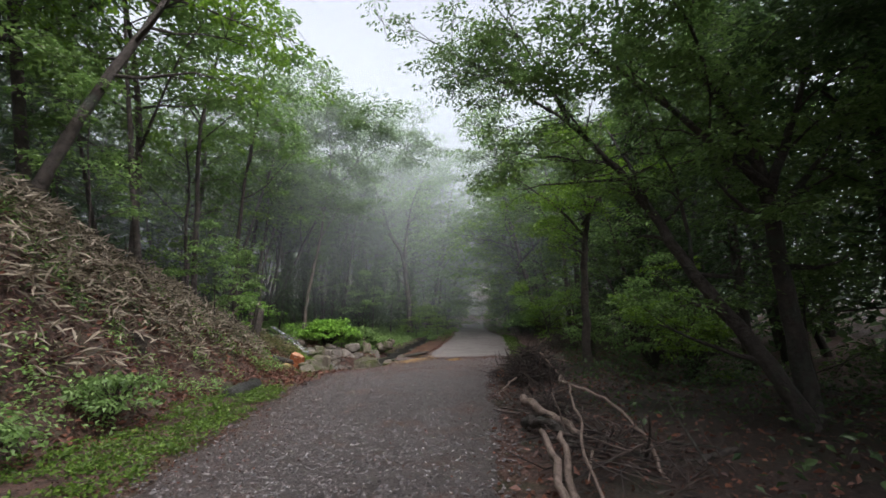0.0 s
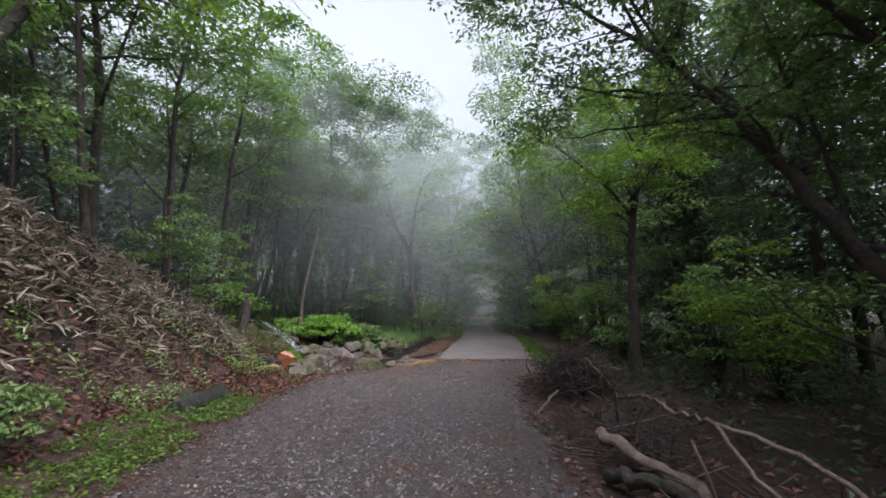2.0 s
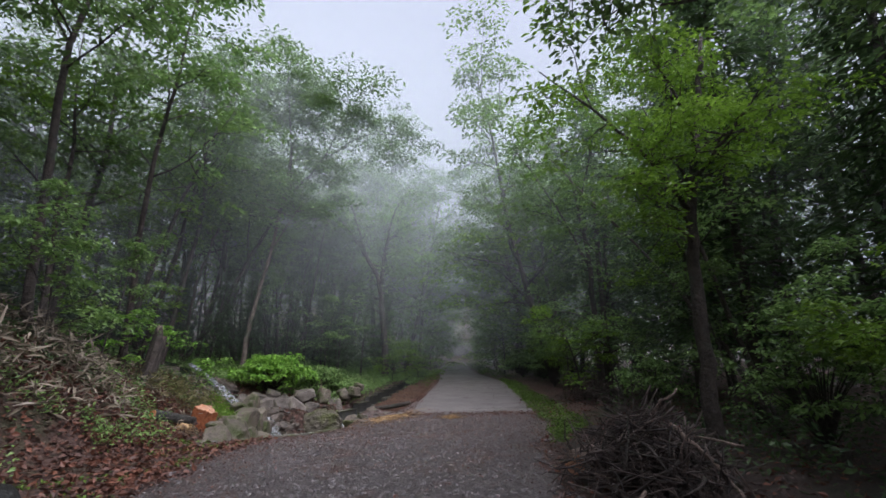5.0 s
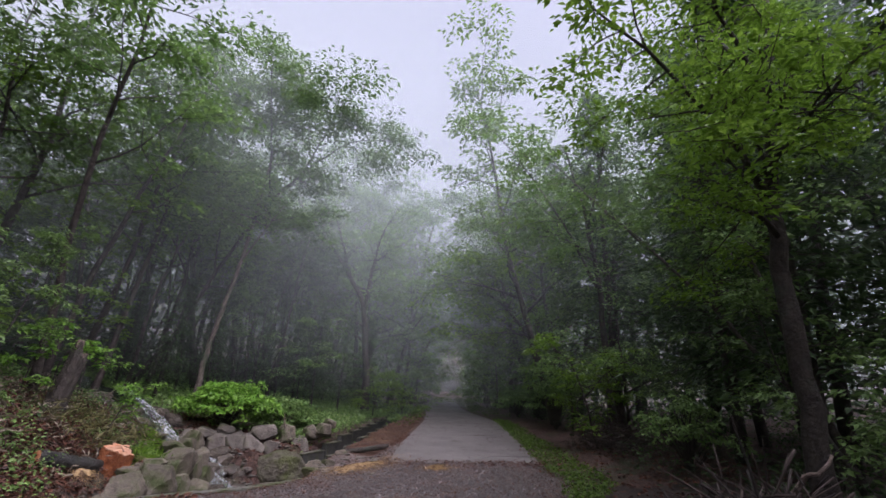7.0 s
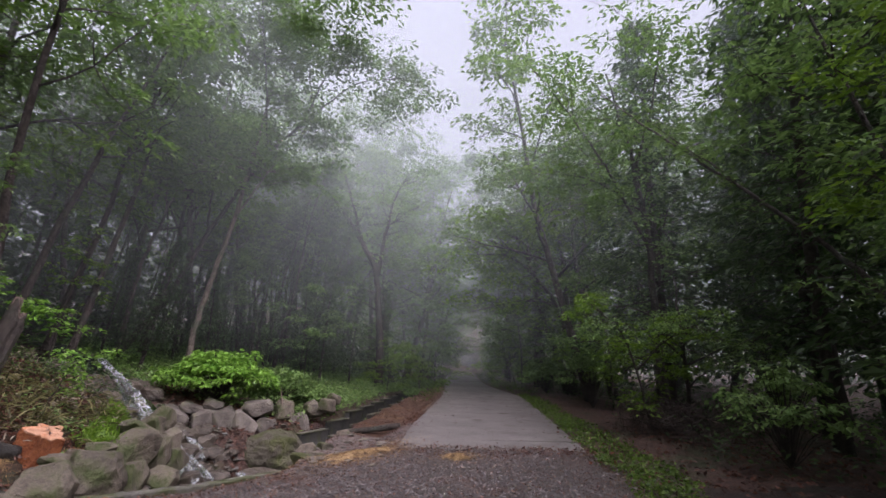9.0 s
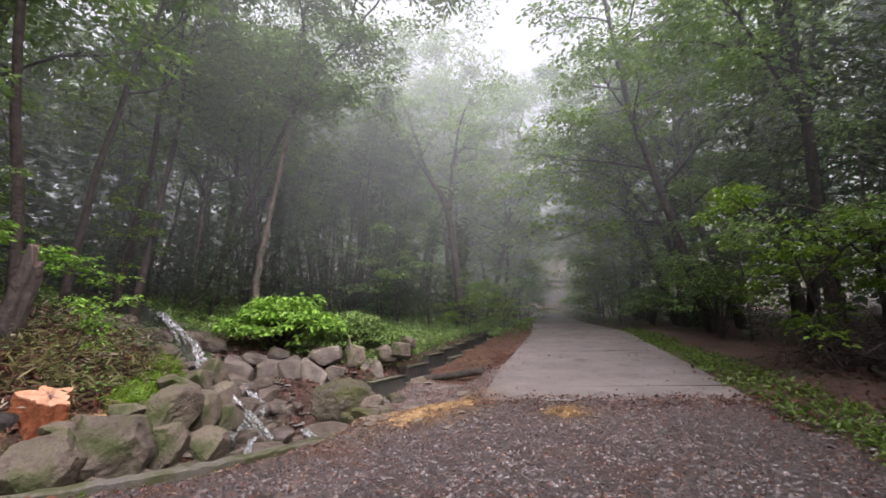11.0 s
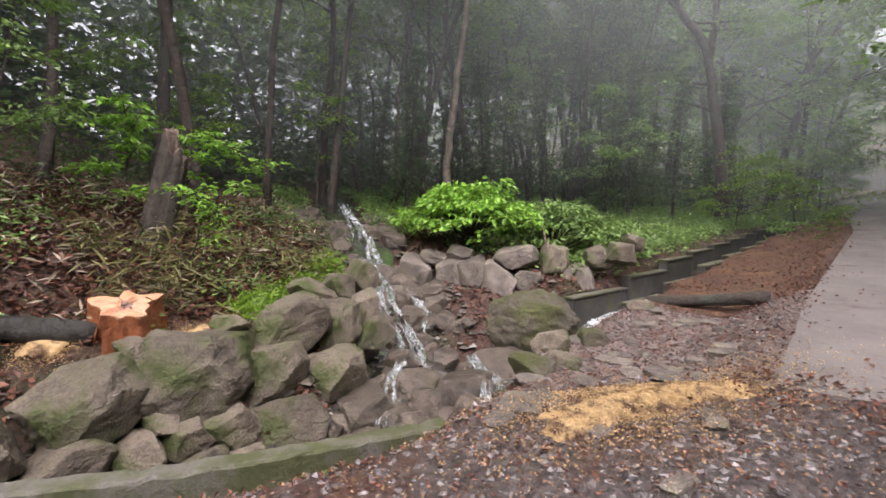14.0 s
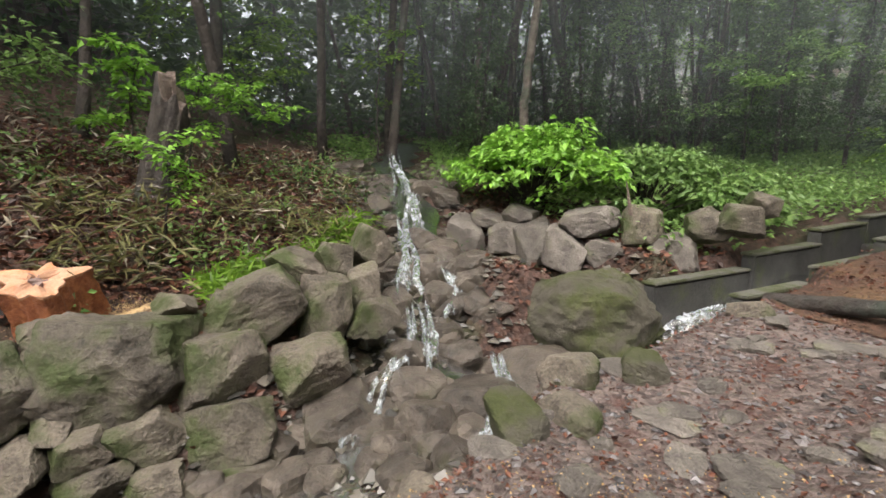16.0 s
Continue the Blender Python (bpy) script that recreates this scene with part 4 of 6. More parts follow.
for src in airy + slim + firs + small + poles + shade:
    if src.name not in used:
        for o in list(src.children_recursive) + [src]:
            bpy.data.objects.remove(o)


def custom_tree(name, rng, stems, leaf_mat, bark, per, leaf, spread, twigs, label, flat=0.25, reach=1.1, bare=0.3):
    """A tree from main stems, each a run of points with a radius at foot and tip; twigs and leaves grow from their upper part."""
    root = new(name)
    tips, thin = [], []
    main = []
    for pts, r0, r1, leafy in stems:
        p = np.array(pts, float)
        s = np.r_[0, np.cumsum(np.linalg.norm(p[1:] - p[:-1], axis=1))]
        q = np.linspace(0, s[-1], max(8, int(s[-1] * 3)))
        c = np.stack([np.interp(q, s, p[:, k]) for k in range(3)], 1)
        ker = np.array([0.25, 0.5, 0.25])
        for _ in range(3):
            c[1:-1] = np.stack([np.convolve(c[:, k], ker, "same") for k in range(3)], 1)[1:-1]
        c[1:-1] += rng.normal(size=c[1:-1].shape) * 0.018
        rad = np.linspace(r0, r1, len(q))
        rad[0] *= 1.35
        main.append((c, rad))
        if leafy <= 0:
            continue
        for m in range(int(leafy)):
            i = int(len(q) * rng.uniform(bare, 1.0)) - 1
            d = rand_dirs(rng, 1, 0.35)[0] + (c[-1] - c[0]) / s[-1] * 0.5
            b, br = branch_line(rng, c[i], d, reach * rng.uniform(0.6, 1.5), rad[i] * 0.45 + 0.004, 0.006, 5, 0.15, -0.02)
            thin.append((b, br))
            for _ in range(twigs):
                k = rng.integers(2, 6)
                t, tr = branch_line(rng, b[k], rand_dirs(rng, 1, 0.3)[0] + (b[-1] - b[0]) * 0.3, reach * rng.uniform(0.25, 0.6), 0.008, 0.003, 3, 0.2)
                thin.append((t, tr))
                tips += [t[-1], t[2]]
            tips.append(b[-1])
    wood("trunk", main, thin, rng, bark, root, 9, 5)
    v, f = spray(rng, tips, per, spread, flat, leaf)
    mesh_object("crown", v, f, leaf_mat, root)
    return tagged(root, label, "tree")


rng = np.random.default_rng(8)
custom_tree("leaning_tree", rng, [
    ([(5.5, 6.9, -0.3), (5.1, 7.1, 0.8), (4.5, 7.45, 1.9), (3.92, 7.75, 2.95), (3.62, 8.2, 4.2), (3.0, 8.6, 5.2), (2.2, 9.0, 6.2)], 0.15, 0.03, 10),
    ([(3.7, 8.1, 3.9), (3.75, 8.8, 4.9), (3.6, 9.5, 6.0)], 0.06, 0.015, 8),
    ([(3.3, 8.4, 4.7), (2.2, 9.0, 5.1), (1.0, 9.5, 5.5)], 0.035, 0.008, 10),
    ([(3.55, 8.25, 4.35), (2.5, 8.9, 4.5), (1.5, 9.6, 4.6)], 0.03, 0.008, 3),
    ([(2.9, 8.6, 5.3), (2.0, 8.2, 6.4), (1.0, 8.2, 7.0)], 0.03, 0.008, 7),
    ([(2.3, 9.0, 6.1), (1.2, 9.2, 7.0), (0.2, 9.4, 7.8), (-0.5, 9.5, 8.2)], 0.03, 0.008, 19),
    ([(2.6, 8.8, 5.8), (1.6, 8.4, 7.4), (0.8, 8.2, 8.4)], 0.03, 0.008, 16),
    ([(5.0, 7.15, 1.0), (4.3, 7.6, 1.3), (3.7, 8.0, 1.65)], 0.05, 0.012, 1),
    ([(4.2, 7.6, 2.4), (4.35, 7.9, 3.6), (4.1, 8.1, 4.8), (3.9, 8.2, 6.0)], 0.04, 0.012, 6)],
    LEAF_MID, BARK, 23, 0.088, 0.21, 4, "leaning dark-barked tree arching over the track")
custom_tree("forked_tree", rng, [
    ([(5.6, 7.2, -0.3), (5.45, 7.2, 1.2), (5.3, 7.15, 2.6), (5.25, 7.1, 3.9), (4.9, 7.3, 5.2), (4.5, 7.6, 6.6)], 0.17, 0.06, 9),
    ([(5.25, 7.1, 3.7), (5.7, 7.0, 4.8), (6.2, 6.9, 6.2)], 0.09, 0.02, 8),
    ([(5.25, 7.1, 3.8), (4.4, 7.2, 4.7), (3.3, 7.3, 5.9), (2.2, 7.4, 6.8)], 0.08, 0.015, 10),
    ([(5.3, 7.15, 3.2), (4.7, 7.0, 3.5), (4.3, 6.9, 3.9)], 0.05, 0.015, 2),
    ([(5.4, 7.15, 3.4), (6.2, 7.2, 4.3), (7.2, 7.4, 5.2)], 0.07, 0.015, 8),
    ([(4.8, 7.35, 5.4), (3.9, 6.6, 6.6), (3.0, 6.0, 7.4)], 0.04, 0.01, 9)],
    LEAF_MID, BARK, 34, 0.11, 0.26, 5, "dark forked tree with a broad shady crown")
custom_tree("tree", rng, [
    ([(6.9, 2.4, -0.2), (6.8, 2.5, 3.0), (6.5, 2.7, 6.0), (6.2, 2.9, 9.0)], 0.16, 0.05, 12),
    ([(6.7, 2.5, 3.8), (5.4, 3.4, 5.4), (4.2, 4.4, 6.4)], 0.06, 0.012, 12),
    ([(6.6, 2.6, 4.6), (5.8, 4.2, 6.0), (5.2, 5.6, 6.8)], 0.06, 0.012, 12),
    ([(6.7, 2.5, 4.2), (7.6, 3.6, 5.6), (8.2, 4.8, 6.4)], 0.06, 0.012, 12),
    ([(6.5, 2.7, 5.4), (5.4, 1.8, 6.8), (4.4, 1.0, 7.6)], 0.06, 0.012, 12)],
    LEAF_DARK, BARK, 44, 0.12, 0.28, 5, "shady dark-leaved tree overhanging the track", reach=1.3)
bright_tree = custom_tree("tree", rng, [
    ([(4.15, 13.85, 0.0), (4.2, 13.8, 1.6), (4.22, 13.85, 3.2), (4.32, 13.85, 4.5), (4.75, 13.9, 6.5), (5.1, 13.9, 8.5)], 0.15, 0.04, 8),
    ([(4.25, 13.85, 4.6), (3.3, 13.3, 5.4), (2.2, 12.9, 6.0), (1.2, 12.6, 6.5)], 0.05, 0.01, 11),
    ([(4.25, 13.85, 4.9), (4.6, 13.0, 5.6), (4.8, 12.2, 6.2)], 0.05, 0.01, 8),
    ([(4.3, 13.85, 5.6), (5.4, 13.8, 6.3), (6.4, 13.6, 6.8)], 0.05, 0.01, 7),
    ([(4.7, 13.9, 6.2), (4.0, 13.6, 7.4), (3.2, 13.2, 8.2)], 0.05, 0.01, 9),
    ([(4.3, 13.9, 4.3), (3.6, 13.4, 4.6), (2.9, 13.0, 4.7)], 0.03, 0.008, 7),
    ([(4.3, 13.9, 7.0), (4.6, 14.6, 8.2), (5.0, 15.2, 9.2)], 0.04, 0.01, 8)],
    LEAF_BRIGHT, BARK, 22, 0.10, 0.22, 4, "slim roadside tree with bright fresh green leaves")
bright_tree.location = (0.22, 0.45, 0.0)

custom_tree("sapling", np.random.default_rng(62), [
    ([(6.6, 11.6, 0.2), (6.4, 11.7, 1.4), (6.2, 11.9, 2.4), (5.6, 12.2, 3.1)], 0.04, 0.01, 9),
    ([(6.4, 11.7, 1.4), (5.6, 11.9, 2.0), (5.0, 12.2, 2.2)], 0.025, 0.006, 9),
    ([(6.4, 11.7, 1.2), (5.9, 11.2, 1.6), (5.4, 10.8, 1.5)], 0.02, 0.006, 7)],
    LEAF_BRIGHT, BARK, 20, 0.10, 0.2, 4, "young tree with drooping bright leaf sprays under the wood", flat=0.1, reach=0.8)
custom_tree("tree", np.random.default_rng(63), [
    ([(7.2, 26.0, 0.4), (7.0, 25.8, 3.5), (6.8, 25.4, 6.5), (6.2, 25.0, 9.5), (5.4, 24.6, 12.0)], 0.16, 0.03, 9),
    ([(6.9, 25.5, 6.0), (5.6, 24.9, 8.2), (4.2, 24.6, 10.2), (2.9, 24.4, 11.8)], 0.06, 0.012, 13),
    ([(6.6, 25.2, 7.6), (5.2, 25.8, 8.6), (3.8, 26.4, 9.2)], 0.05, 0.01, 9),
    ([(6.4, 25.1, 8.6), (6.6, 24.0, 10.6), (6.6, 23.0, 12.6)], 0.05, 0.01, 10)],
    LEAF_MID, BARK, 15, 0.16, 0.34, 4, "tall light-crowned tree beside the concrete road", reach=1.4, bare=0.45)
custom_tree("leaning_tree", np.random.default_rng(64), [
    ([(7.4, 16.6, 0.3), (7.0, 17.6, 2.4), (6.3, 19.4, 5.0), (5.2, 22.0, 8.4), (4.5, 23.2, 10.2)], 0.06, 0.015, 6),
    ([(6.0, 20.0, 5.9), (5.2, 20.4, 6.9), (4.6, 20.6, 7.6)], 0.02, 0.006, 4)],
    LEAF_MID, BARK, 9, 0.13, 0.2, 3, "thin bare pole of a tree leaning towards the road", reach=0.7, bare=0.5)
custom_tree("roadside_sapling", np.random.default_rng(61), [
    ([(6.9, 24.2, 0.3), (6.8, 24.1, 1.6), (6.75, 23.9, 3.2), (6.6, 23.8, 4.8)], 0.07, 0.02, 3),
    ([(6.8, 24.0, 2.6), (5.7, 23.4, 3.2), (4.6, 23.0, 3.4), (3.9, 22.8, 3.2)], 0.03, 0.006, 5),
    ([(6.8, 24.0, 2.8), (6.3, 22.9, 3.2), (5.9, 21.9, 3.2), (5.7, 21.2, 2.9)], 0.03, 0.006, 5),
    ([(6.7, 23.9, 3.4), (5.7, 24.4, 4.0), (4.8, 25.0, 4.1)], 0.03, 0.006, 5),
    ([(6.8, 24.0, 2.4), (7.3, 22.8, 2.9), (7.6, 21.8, 2.8)], 0.03, 0.006, 5)],
    LEAF_MID, BARK, 20, 0.09, 0.2, 4, "slender sapling with flat leaf sprays reaching over the road", flat=0.12, reach=0.8)
custom_tree("forked_tree", rng, [
    ([(-2.7, 38.0, 1.4), (-2.75, 38.0, 3.3), (-3.1, 38.0, 5.9), (-3.39, 38.0, 8.0), (-4.4, 38.0, 9.6), (-5.64, 38.2, 11.4), (-7.34, 38.0, 13.5), (-8.4, 37.8, 14.7)], 0.24, 0.05, 12),
    ([(-3.3, 38.0, 7.6), (-3.03, 38.0, 10.4), (-2.6, 37.8, 12.7), (-1.5, 37.6, 14.8)], 0.13, 0.03, 10),
    ([(-4.4, 38.0, 9.6), (-5.2, 37.6, 12.1), (-6.0, 37.2, 14.4)], 0.09, 0.03, 9),
    ([(-3.0, 38.0, 10.6), (-2.0, 38.5, 11.8), (-0.6, 38.8, 12.8)], 0.06, 0.02, 8)],
    LEAF_MID, BARK, 13, 0.20, 0.4, 4, "tall forked tree with spreading upper limbs", reach=1.9)
custom_tree("leaning_tree", rng, [
    ([(-12.0, 29.5, 1.6), (-11.5, 29.5, 2.4), (-10.5, 29.5, 3.8), (-9.24, 29.5, 7.1), (-8.3, 29.5, 9.1), (-7.2, 29.6, 11.2), (-5.6, 29.8, 13.2)], 0.13, 0.04, 14),
    ([(-9.3, 29.5, 6.9), (-9.6, 29.8, 9.0), (-9.4, 30.0, 11.5)], 0.05, 0.02, 7),
    ([(-7.5, 29.6, 10.8), (-7.2, 27.6, 13.0), (-6.9, 25.2, 15.0)], 0.05, 0.015, 13),
    ([(-6.2, 29.7, 12.4), (-4.8, 27.4, 13.4), (-3.6, 25.2, 13.9)], 0.045, 0.012, 12),
    ([(-5.6, 29.8, 13.2), (-3.6, 28.0, 13.6), (-1.6, 26.8, 12.9)], 0.04, 0.012, 12),
    ([(-5.8, 29.8, 12.9), (-6.0, 28.6, 14.6), (-5.4, 27.0, 15.4)], 0.04, 0.012, 10)],
    LEAF_MID, BARK, 20, 0.17, 0.4, 5, "slender tree leaning far across the clearing", reach=1.7, bare=0.62)
custom_tree("tree", rng, [
    ([(-8.5, 28.3, 1.3), (-8.4, 28.3, 3.2), (-8.16, 28.3, 5.2), (-7.79, 28.3, 7.0), (-7.6, 28.3, 8.8), (-7.4, 28.3, 11.0), (-7.2, 28.3, 13.5)], 0.12, 0.03, 11),
    ([(-7.8, 28.3, 7.2), (-7.0, 28.0, 8.6), (-6.2, 27.8, 9.8)], 0.04, 0.015, 8)],
    LEAF_MID, PALE_BARK, 20, 0.18, 0.4, 5, "slender tree with mottled pale bark", reach=1.6, bare=0.62)
custom_tree("tree", rng, [
    ([(-12.1, 30.0, 1.8), (-12.0, 30.0, 3.0), (-11.9, 30.0, 6.0), (-11.0, 30.0, 9.6), (-10.7, 30.0, 12.5)], 0.09, 0.03, 16)],
    LEAF_MID, PALE_BARK, 14, 0.18, 0.36, 4, "thin curved tree at the wood edge", reach=1.6, bare=0.62)
custom_tree("tree", rng, [
    ([(7.6, 36.0, 1.3), (7.4, 36.0, 4.0), (6.6, 35.5, 6.0), (5.2, 35.0, 7.6), (3.8, 34.6, 8.4), (2.2, 34.4, 8.2)], 0.2, 0.02, 14),
    ([(7.4, 36.0, 4.0), (7.2, 35.8, 8.0), (6.4, 35.5, 12.0), (5.8, 35.4, 14.5)], 0.15, 0.04, 16),
    ([(6.6, 35.5, 6.0), (5.0, 35.0, 6.1), (3.2, 34.5, 5.6), (1.8, 34.2, 5.1)], 0.07, 0.015, 7),
    ([(5.2, 35.0, 7.6), (4.4, 34.8, 9.4), (3.4, 34.6, 10.8)], 0.07, 0.02, 11)],
    LEAF_BRIGHT, BARK, 14, 0.20, 0.36, 4, "light green tree reaching over the concrete road", reach=1.6)
custom_tree("sapling", rng, [
    ([(5.6, 23.6, 0.6), (5.2, 23.4, 2.2), (4.7, 23.2, 3.4), (3.9, 23.1, 3.8)], 0.04, 0.01, 12),
    ([(5.2, 23.4, 2.2), (5.8, 23.0, 3.0), (6.5, 22.6, 3.2)], 0.025, 0.008, 10)],
    LEAF_BRIGHT, BARK, 16, 0.12, 0.2, 3, "young tree with flat sprays over the verge", flat=0.12, reach=0.8)
custom_tree("sapling", rng, [
    ([(-9.1, 20.5, 1.2), (-9.05, 20.55, 2.4), (-8.95, 20.65, 3.2), (-8.75, 20.9, 3.5)], 0.02, 0.005, 7)],
    LEAF_BUSH, BARK, 13, 0.13, 0.15, 3, "young sapling with one spray of bright leaves", flat=0.12, reach=0.45)
custom_tree("sapling", rng, [
    ([(-9.0, 21.2, 1.2), (-8.95, 21.3, 2.4), (-8.8, 21.5, 3.2), (-8.6, 21.7, 2.95), (-8.3, 22.2, 2.6), (-8.1, 22.6, 2.25)], 0.02, 0.005, 13)],
    LEAF_BUSH, BARK, 8, 0.11, 0.12, 3, "arching sapling with bright leaves above the stream", flat=0.15, reach=0.38)
custom_tree("sapling", rng, [
    ([(-7.0, 20.6, 0.8), (-6.9, 20.65, 1.3), (-6.7, 20.7, 1.75), (-6.5, 20.85, 1.9)], 0.014, 0.004, 8)],
    LEAF_BUSH, BARK, 6, 0.09, 0.10, 3, "small leafy sapling in front of the old stump", flat=0.2, reach=0.3)
custom_tree("sapling", rng, [
    ([(-11.4, 26.0, 1.6), (-11.3, 26.0, 3.4), (-11.2, 26.1, 5.2), (-11.0, 26.2, 6.6)], 0.03, 0.006, 14)],
    LEAF_BRIGHT, BARK, 9, 0.14, 0.16, 3, "thin sapling with flat leaf sprays at the wood edge", flat=0.12, reach=0.7)

# ---------------------------------------------------------------- undergrowth
def bush(name, rng, x, y, rx, ry, h, n_stems, per, leaf, mat, label, spread=0.16, aspect=0.55):
    z = ground_at(x, y)
    root = empty(name, x, y, z, label, "shrub")
    lines, tips = [], []
    for _ in range(n_stems):
        a, q = rng.uniform(0, 6.28), rng.uniform(0.1, 1.0) ** 0.6
        end = np.array([rx * q * math.cos(a), ry * q * math.sin(a), h * math.sqrt(max(0.05, 1 - q * q * 0.85)) * rng.uniform(0.8, 1.05)])
        p = np.array([np.zeros(3), end * np.array([0.35, 0.35, 0.6]), end * np.array([0.75, 0.75, 0.95]), end])
        lines.append((p, [0.012, 0.009, 0.006, 0.003]))
        tips += [end, p[2]]
    v, f = tubes(lines, 5)
    mesh_object("stem", v, f, BARK, root)["kind"] = "stuff"
    v, f = spray(rng, tips, per, spread * 1.15, 0.3, leaf, 0.35, aspect)
    mesh_object("foliage", v, f, mat, root)
    return root


rng = np.random.default_rng(14)
bush("bush", rng, -6.5, 26.35, 1.75, 1.15, 1.6, 150, 20, 0.14, LEAF_BUSH, "bright lime-green arching bush above the stone wall")
bush("bush", rng, -4.9, 27.4, 1.3, 0.9, 1.45, 80, 22, 0.12, LEAF_MID, "mid-green shrub beside the brighter bush")
bush("bush", rng, -3.9, 28.3, 1.0, 0.9, 0.95, 50, 20, 0.12, LEAF_MID, "low green shrub above the channel")
bush("bush", rng, -5.3, 7.6, 0.8, 0.7, 0.8, 36, 18, 0.09, LEAF_MID, "low green shrub at the foot of the bank")
bush("bush", rng, -5.0, 5.2, 0.7, 0.6, 0.6, 30, 18, 0.08, LEAF_MID, "low green shrub at the foot of the bank")
bush("bush", rng, 6.3, 12.0, 1.1, 1.0, 2.2, 50, 20, 0.10, LEAF_MID, "leafy green shrub under the trees")
bush("bush", rng, 6.6, 14.6, 1.3, 1.1, 2.4, 50, 22, 0.11, LEAF_MID, "leafy green shrub under the trees")
bush("bush", rng, 6.4, 20.2, 1.2, 1.0, 1.9, 44, 20, 0.12, LEAF_MID, "leafy green shrub at the wood edge")
bush("bush", rng, 6.2, 29.5, 1.2, 1.2, 2.2, 44, 20, 0.13, LEAF_MID, "leafy green shrub at the wood edge")
bush("bush", rng, 7.0, 34.5, 1.4, 1.4, 2.6, 44, 20, 0.14, LEAF_MID, "leafy green shrub at the wood edge")

bush("bush", rng, 6.0, 35.5, 1.3, 1.5, 1.6, 40, 20, 0.16, LEAF_MID, "leafy green shrub at the road edge")
bush("bush", rng, 7.4, 40.5, 1.3, 1.5, 2.0, 40, 20, 0.16, LEAF_MID, "leafy green shrub at the road edge")
bush("bush", rng, 7.8, 48.0, 1.3, 1.5, 2.2, 40, 20, 0.16, LEAF_MID, "leafy green shrub at the road edge")
bush("bush", rng, 0.0, 44.5, 1.3, 1.5, 1.2, 40, 20, 0.16, LEAF_MID, "leafy green shrub at the road edge")
bush("bush", rng, -1.0, 40.0, 1.3, 1.5, 1.1, 40, 20, 0.16, LEAF_MID, "leafy green shrub at the road edge")

def scatter(name, rng, n, x0, x1, y0, y1, keep, length, aspect, mat, label, category, lift=(0.0, 0.03), flat=0.35, spread=0.6, clump=1, clump_r=0.1):
    x, y = rng.uniform(x0, x1, n), rng.uniform(y0, y1, n)
    k = keep(x, y, rng)
    x, y = np.repeat(x[k], clump), np.repeat(y[k], clump)
    x, y = x + rng.normal(size=len(x)) * clump_r, y + rng.normal(size=len(x)) * clump_r
    z = ground_z(x, y) + rng.uniform(*lift, len(x))
    L = rng.uniform(*length, len(x))
    v, f = leaf_arrays(np.stack([x, y, z], 1), rand_dirs(rng, len(x), flat) + np.array([0, 0, 0.05]), rand_up(rng, len(x), spread), L, L * aspect)
    return tagged(mesh_object(name, v, f, mat), label, category, kind="stuff")


def left_of(y):
    return np.interp(y, LEFT_Y, LEFT_X)


def right_of(y):
    return np.interp(y, RIGHT_Y, RIGHT_X)


def dry_ground(x, y):
    return (polyline_near(x, y, STREAM)[0] > 0.9) & (np.hypot(x + 5.95, y - 20.2) > 0.45) & (np.hypot(x + 6.2, y - 18.9) > 0.35)


def patchy(x, y, s, seed, level):
    return waves(x, y, s, seed) > level


rng = np.random.default_rng(77)
scatter("fallen_leaves", rng, 46000, -12, -3.2, -1, 27, lambda x, y, r: (x < left_of(y) + 0.15) & ((y > 12) | (x < np.interp(y, TOE_Y, TOE_X) + 0.15)) & dry_ground(x, y) & patchy(x, y, 1.1, 0.4, -0.6), (0.06, 0.14), 0.6, DRY, "brown dead leaves covering the bank", "leaf litter", (0.0, 0.05))
scatter("fallen_leaves", rng, 24000, -3.2, 0.3, 18.5, 27, lambda x, y, r: (x < left_of(y) + np.where(y > 21.3, 0.03, 0.3)) & (polyline_near(x, y, MOUTH)[0] > 0.6) & (polyline_near(x, y, BANK)[0] > 0.75) & dry_ground(x, y), (0.018, 0.05), 0.6, DRY, "wet brown leaves beside the stream", "leaf litter", (0.0, 0.03))
scatter("fallen_leaves", rng, 9000, 0.5, 9, 1, 24, lambda x, y, r: x > right_of(y) - 0.15, (0.05, 0.12), 0.6, DRY, "brown dead leaves under the trees", "leaf litter", (0.0, 0.05))
scatter("fallen_leaves", rng, 24000, -4, 3.2, 1, 21.5, lambda x, y, r: (np.abs(x - (left_of(y) + right_of(y)) / 2) > r.uniform(0, 3.6, len(x))) | (y > r.uniform(14, 21, len(x))), (0.014, 0.042), 0.6, DRY, "scattered dead leaves on the gravel", "leaf litter", (0.03, 0.05))
scatter("bamboo_grass", rng, 5800, -11, -4.6, -1, 17.8, lambda x, y, r: (x < np.interp(y, TOE_Y, TOE_X) - 0.5) & (r.random(len(x)) < np.interp(np.interp(y, TOE_Y, TOE_X) - x, [0.5, 1.4, 2.2, 4.5], [0.12, 0.3, 1.0, 0.7])) & patchy(x, y, 1.3, 1.7, -0.15), (0.2, 0.4), 0.15, SASA, "half-dry bamboo grass with pale striped leaves", "bamboo grass", (0.15, 0.65), 0.5, 0.5, 6, 0.09)
scatter("bamboo_grass", rng, 480, -8.5, -5.7, 19.5, 24.0, lambda x, y, r: dry_ground(x, y) & (x < np.interp(y, TOE_Y, TOE_X) - 0.1) & patchy(x, y, 1.7, 2.0, -0.1), (0.14, 0.3), 0.13, SASA_GREEN, "olive bamboo grass arching over the leafy bank", "bamboo grass", (0.1, 0.55), 0.5, 0.5, 6, 0.08)
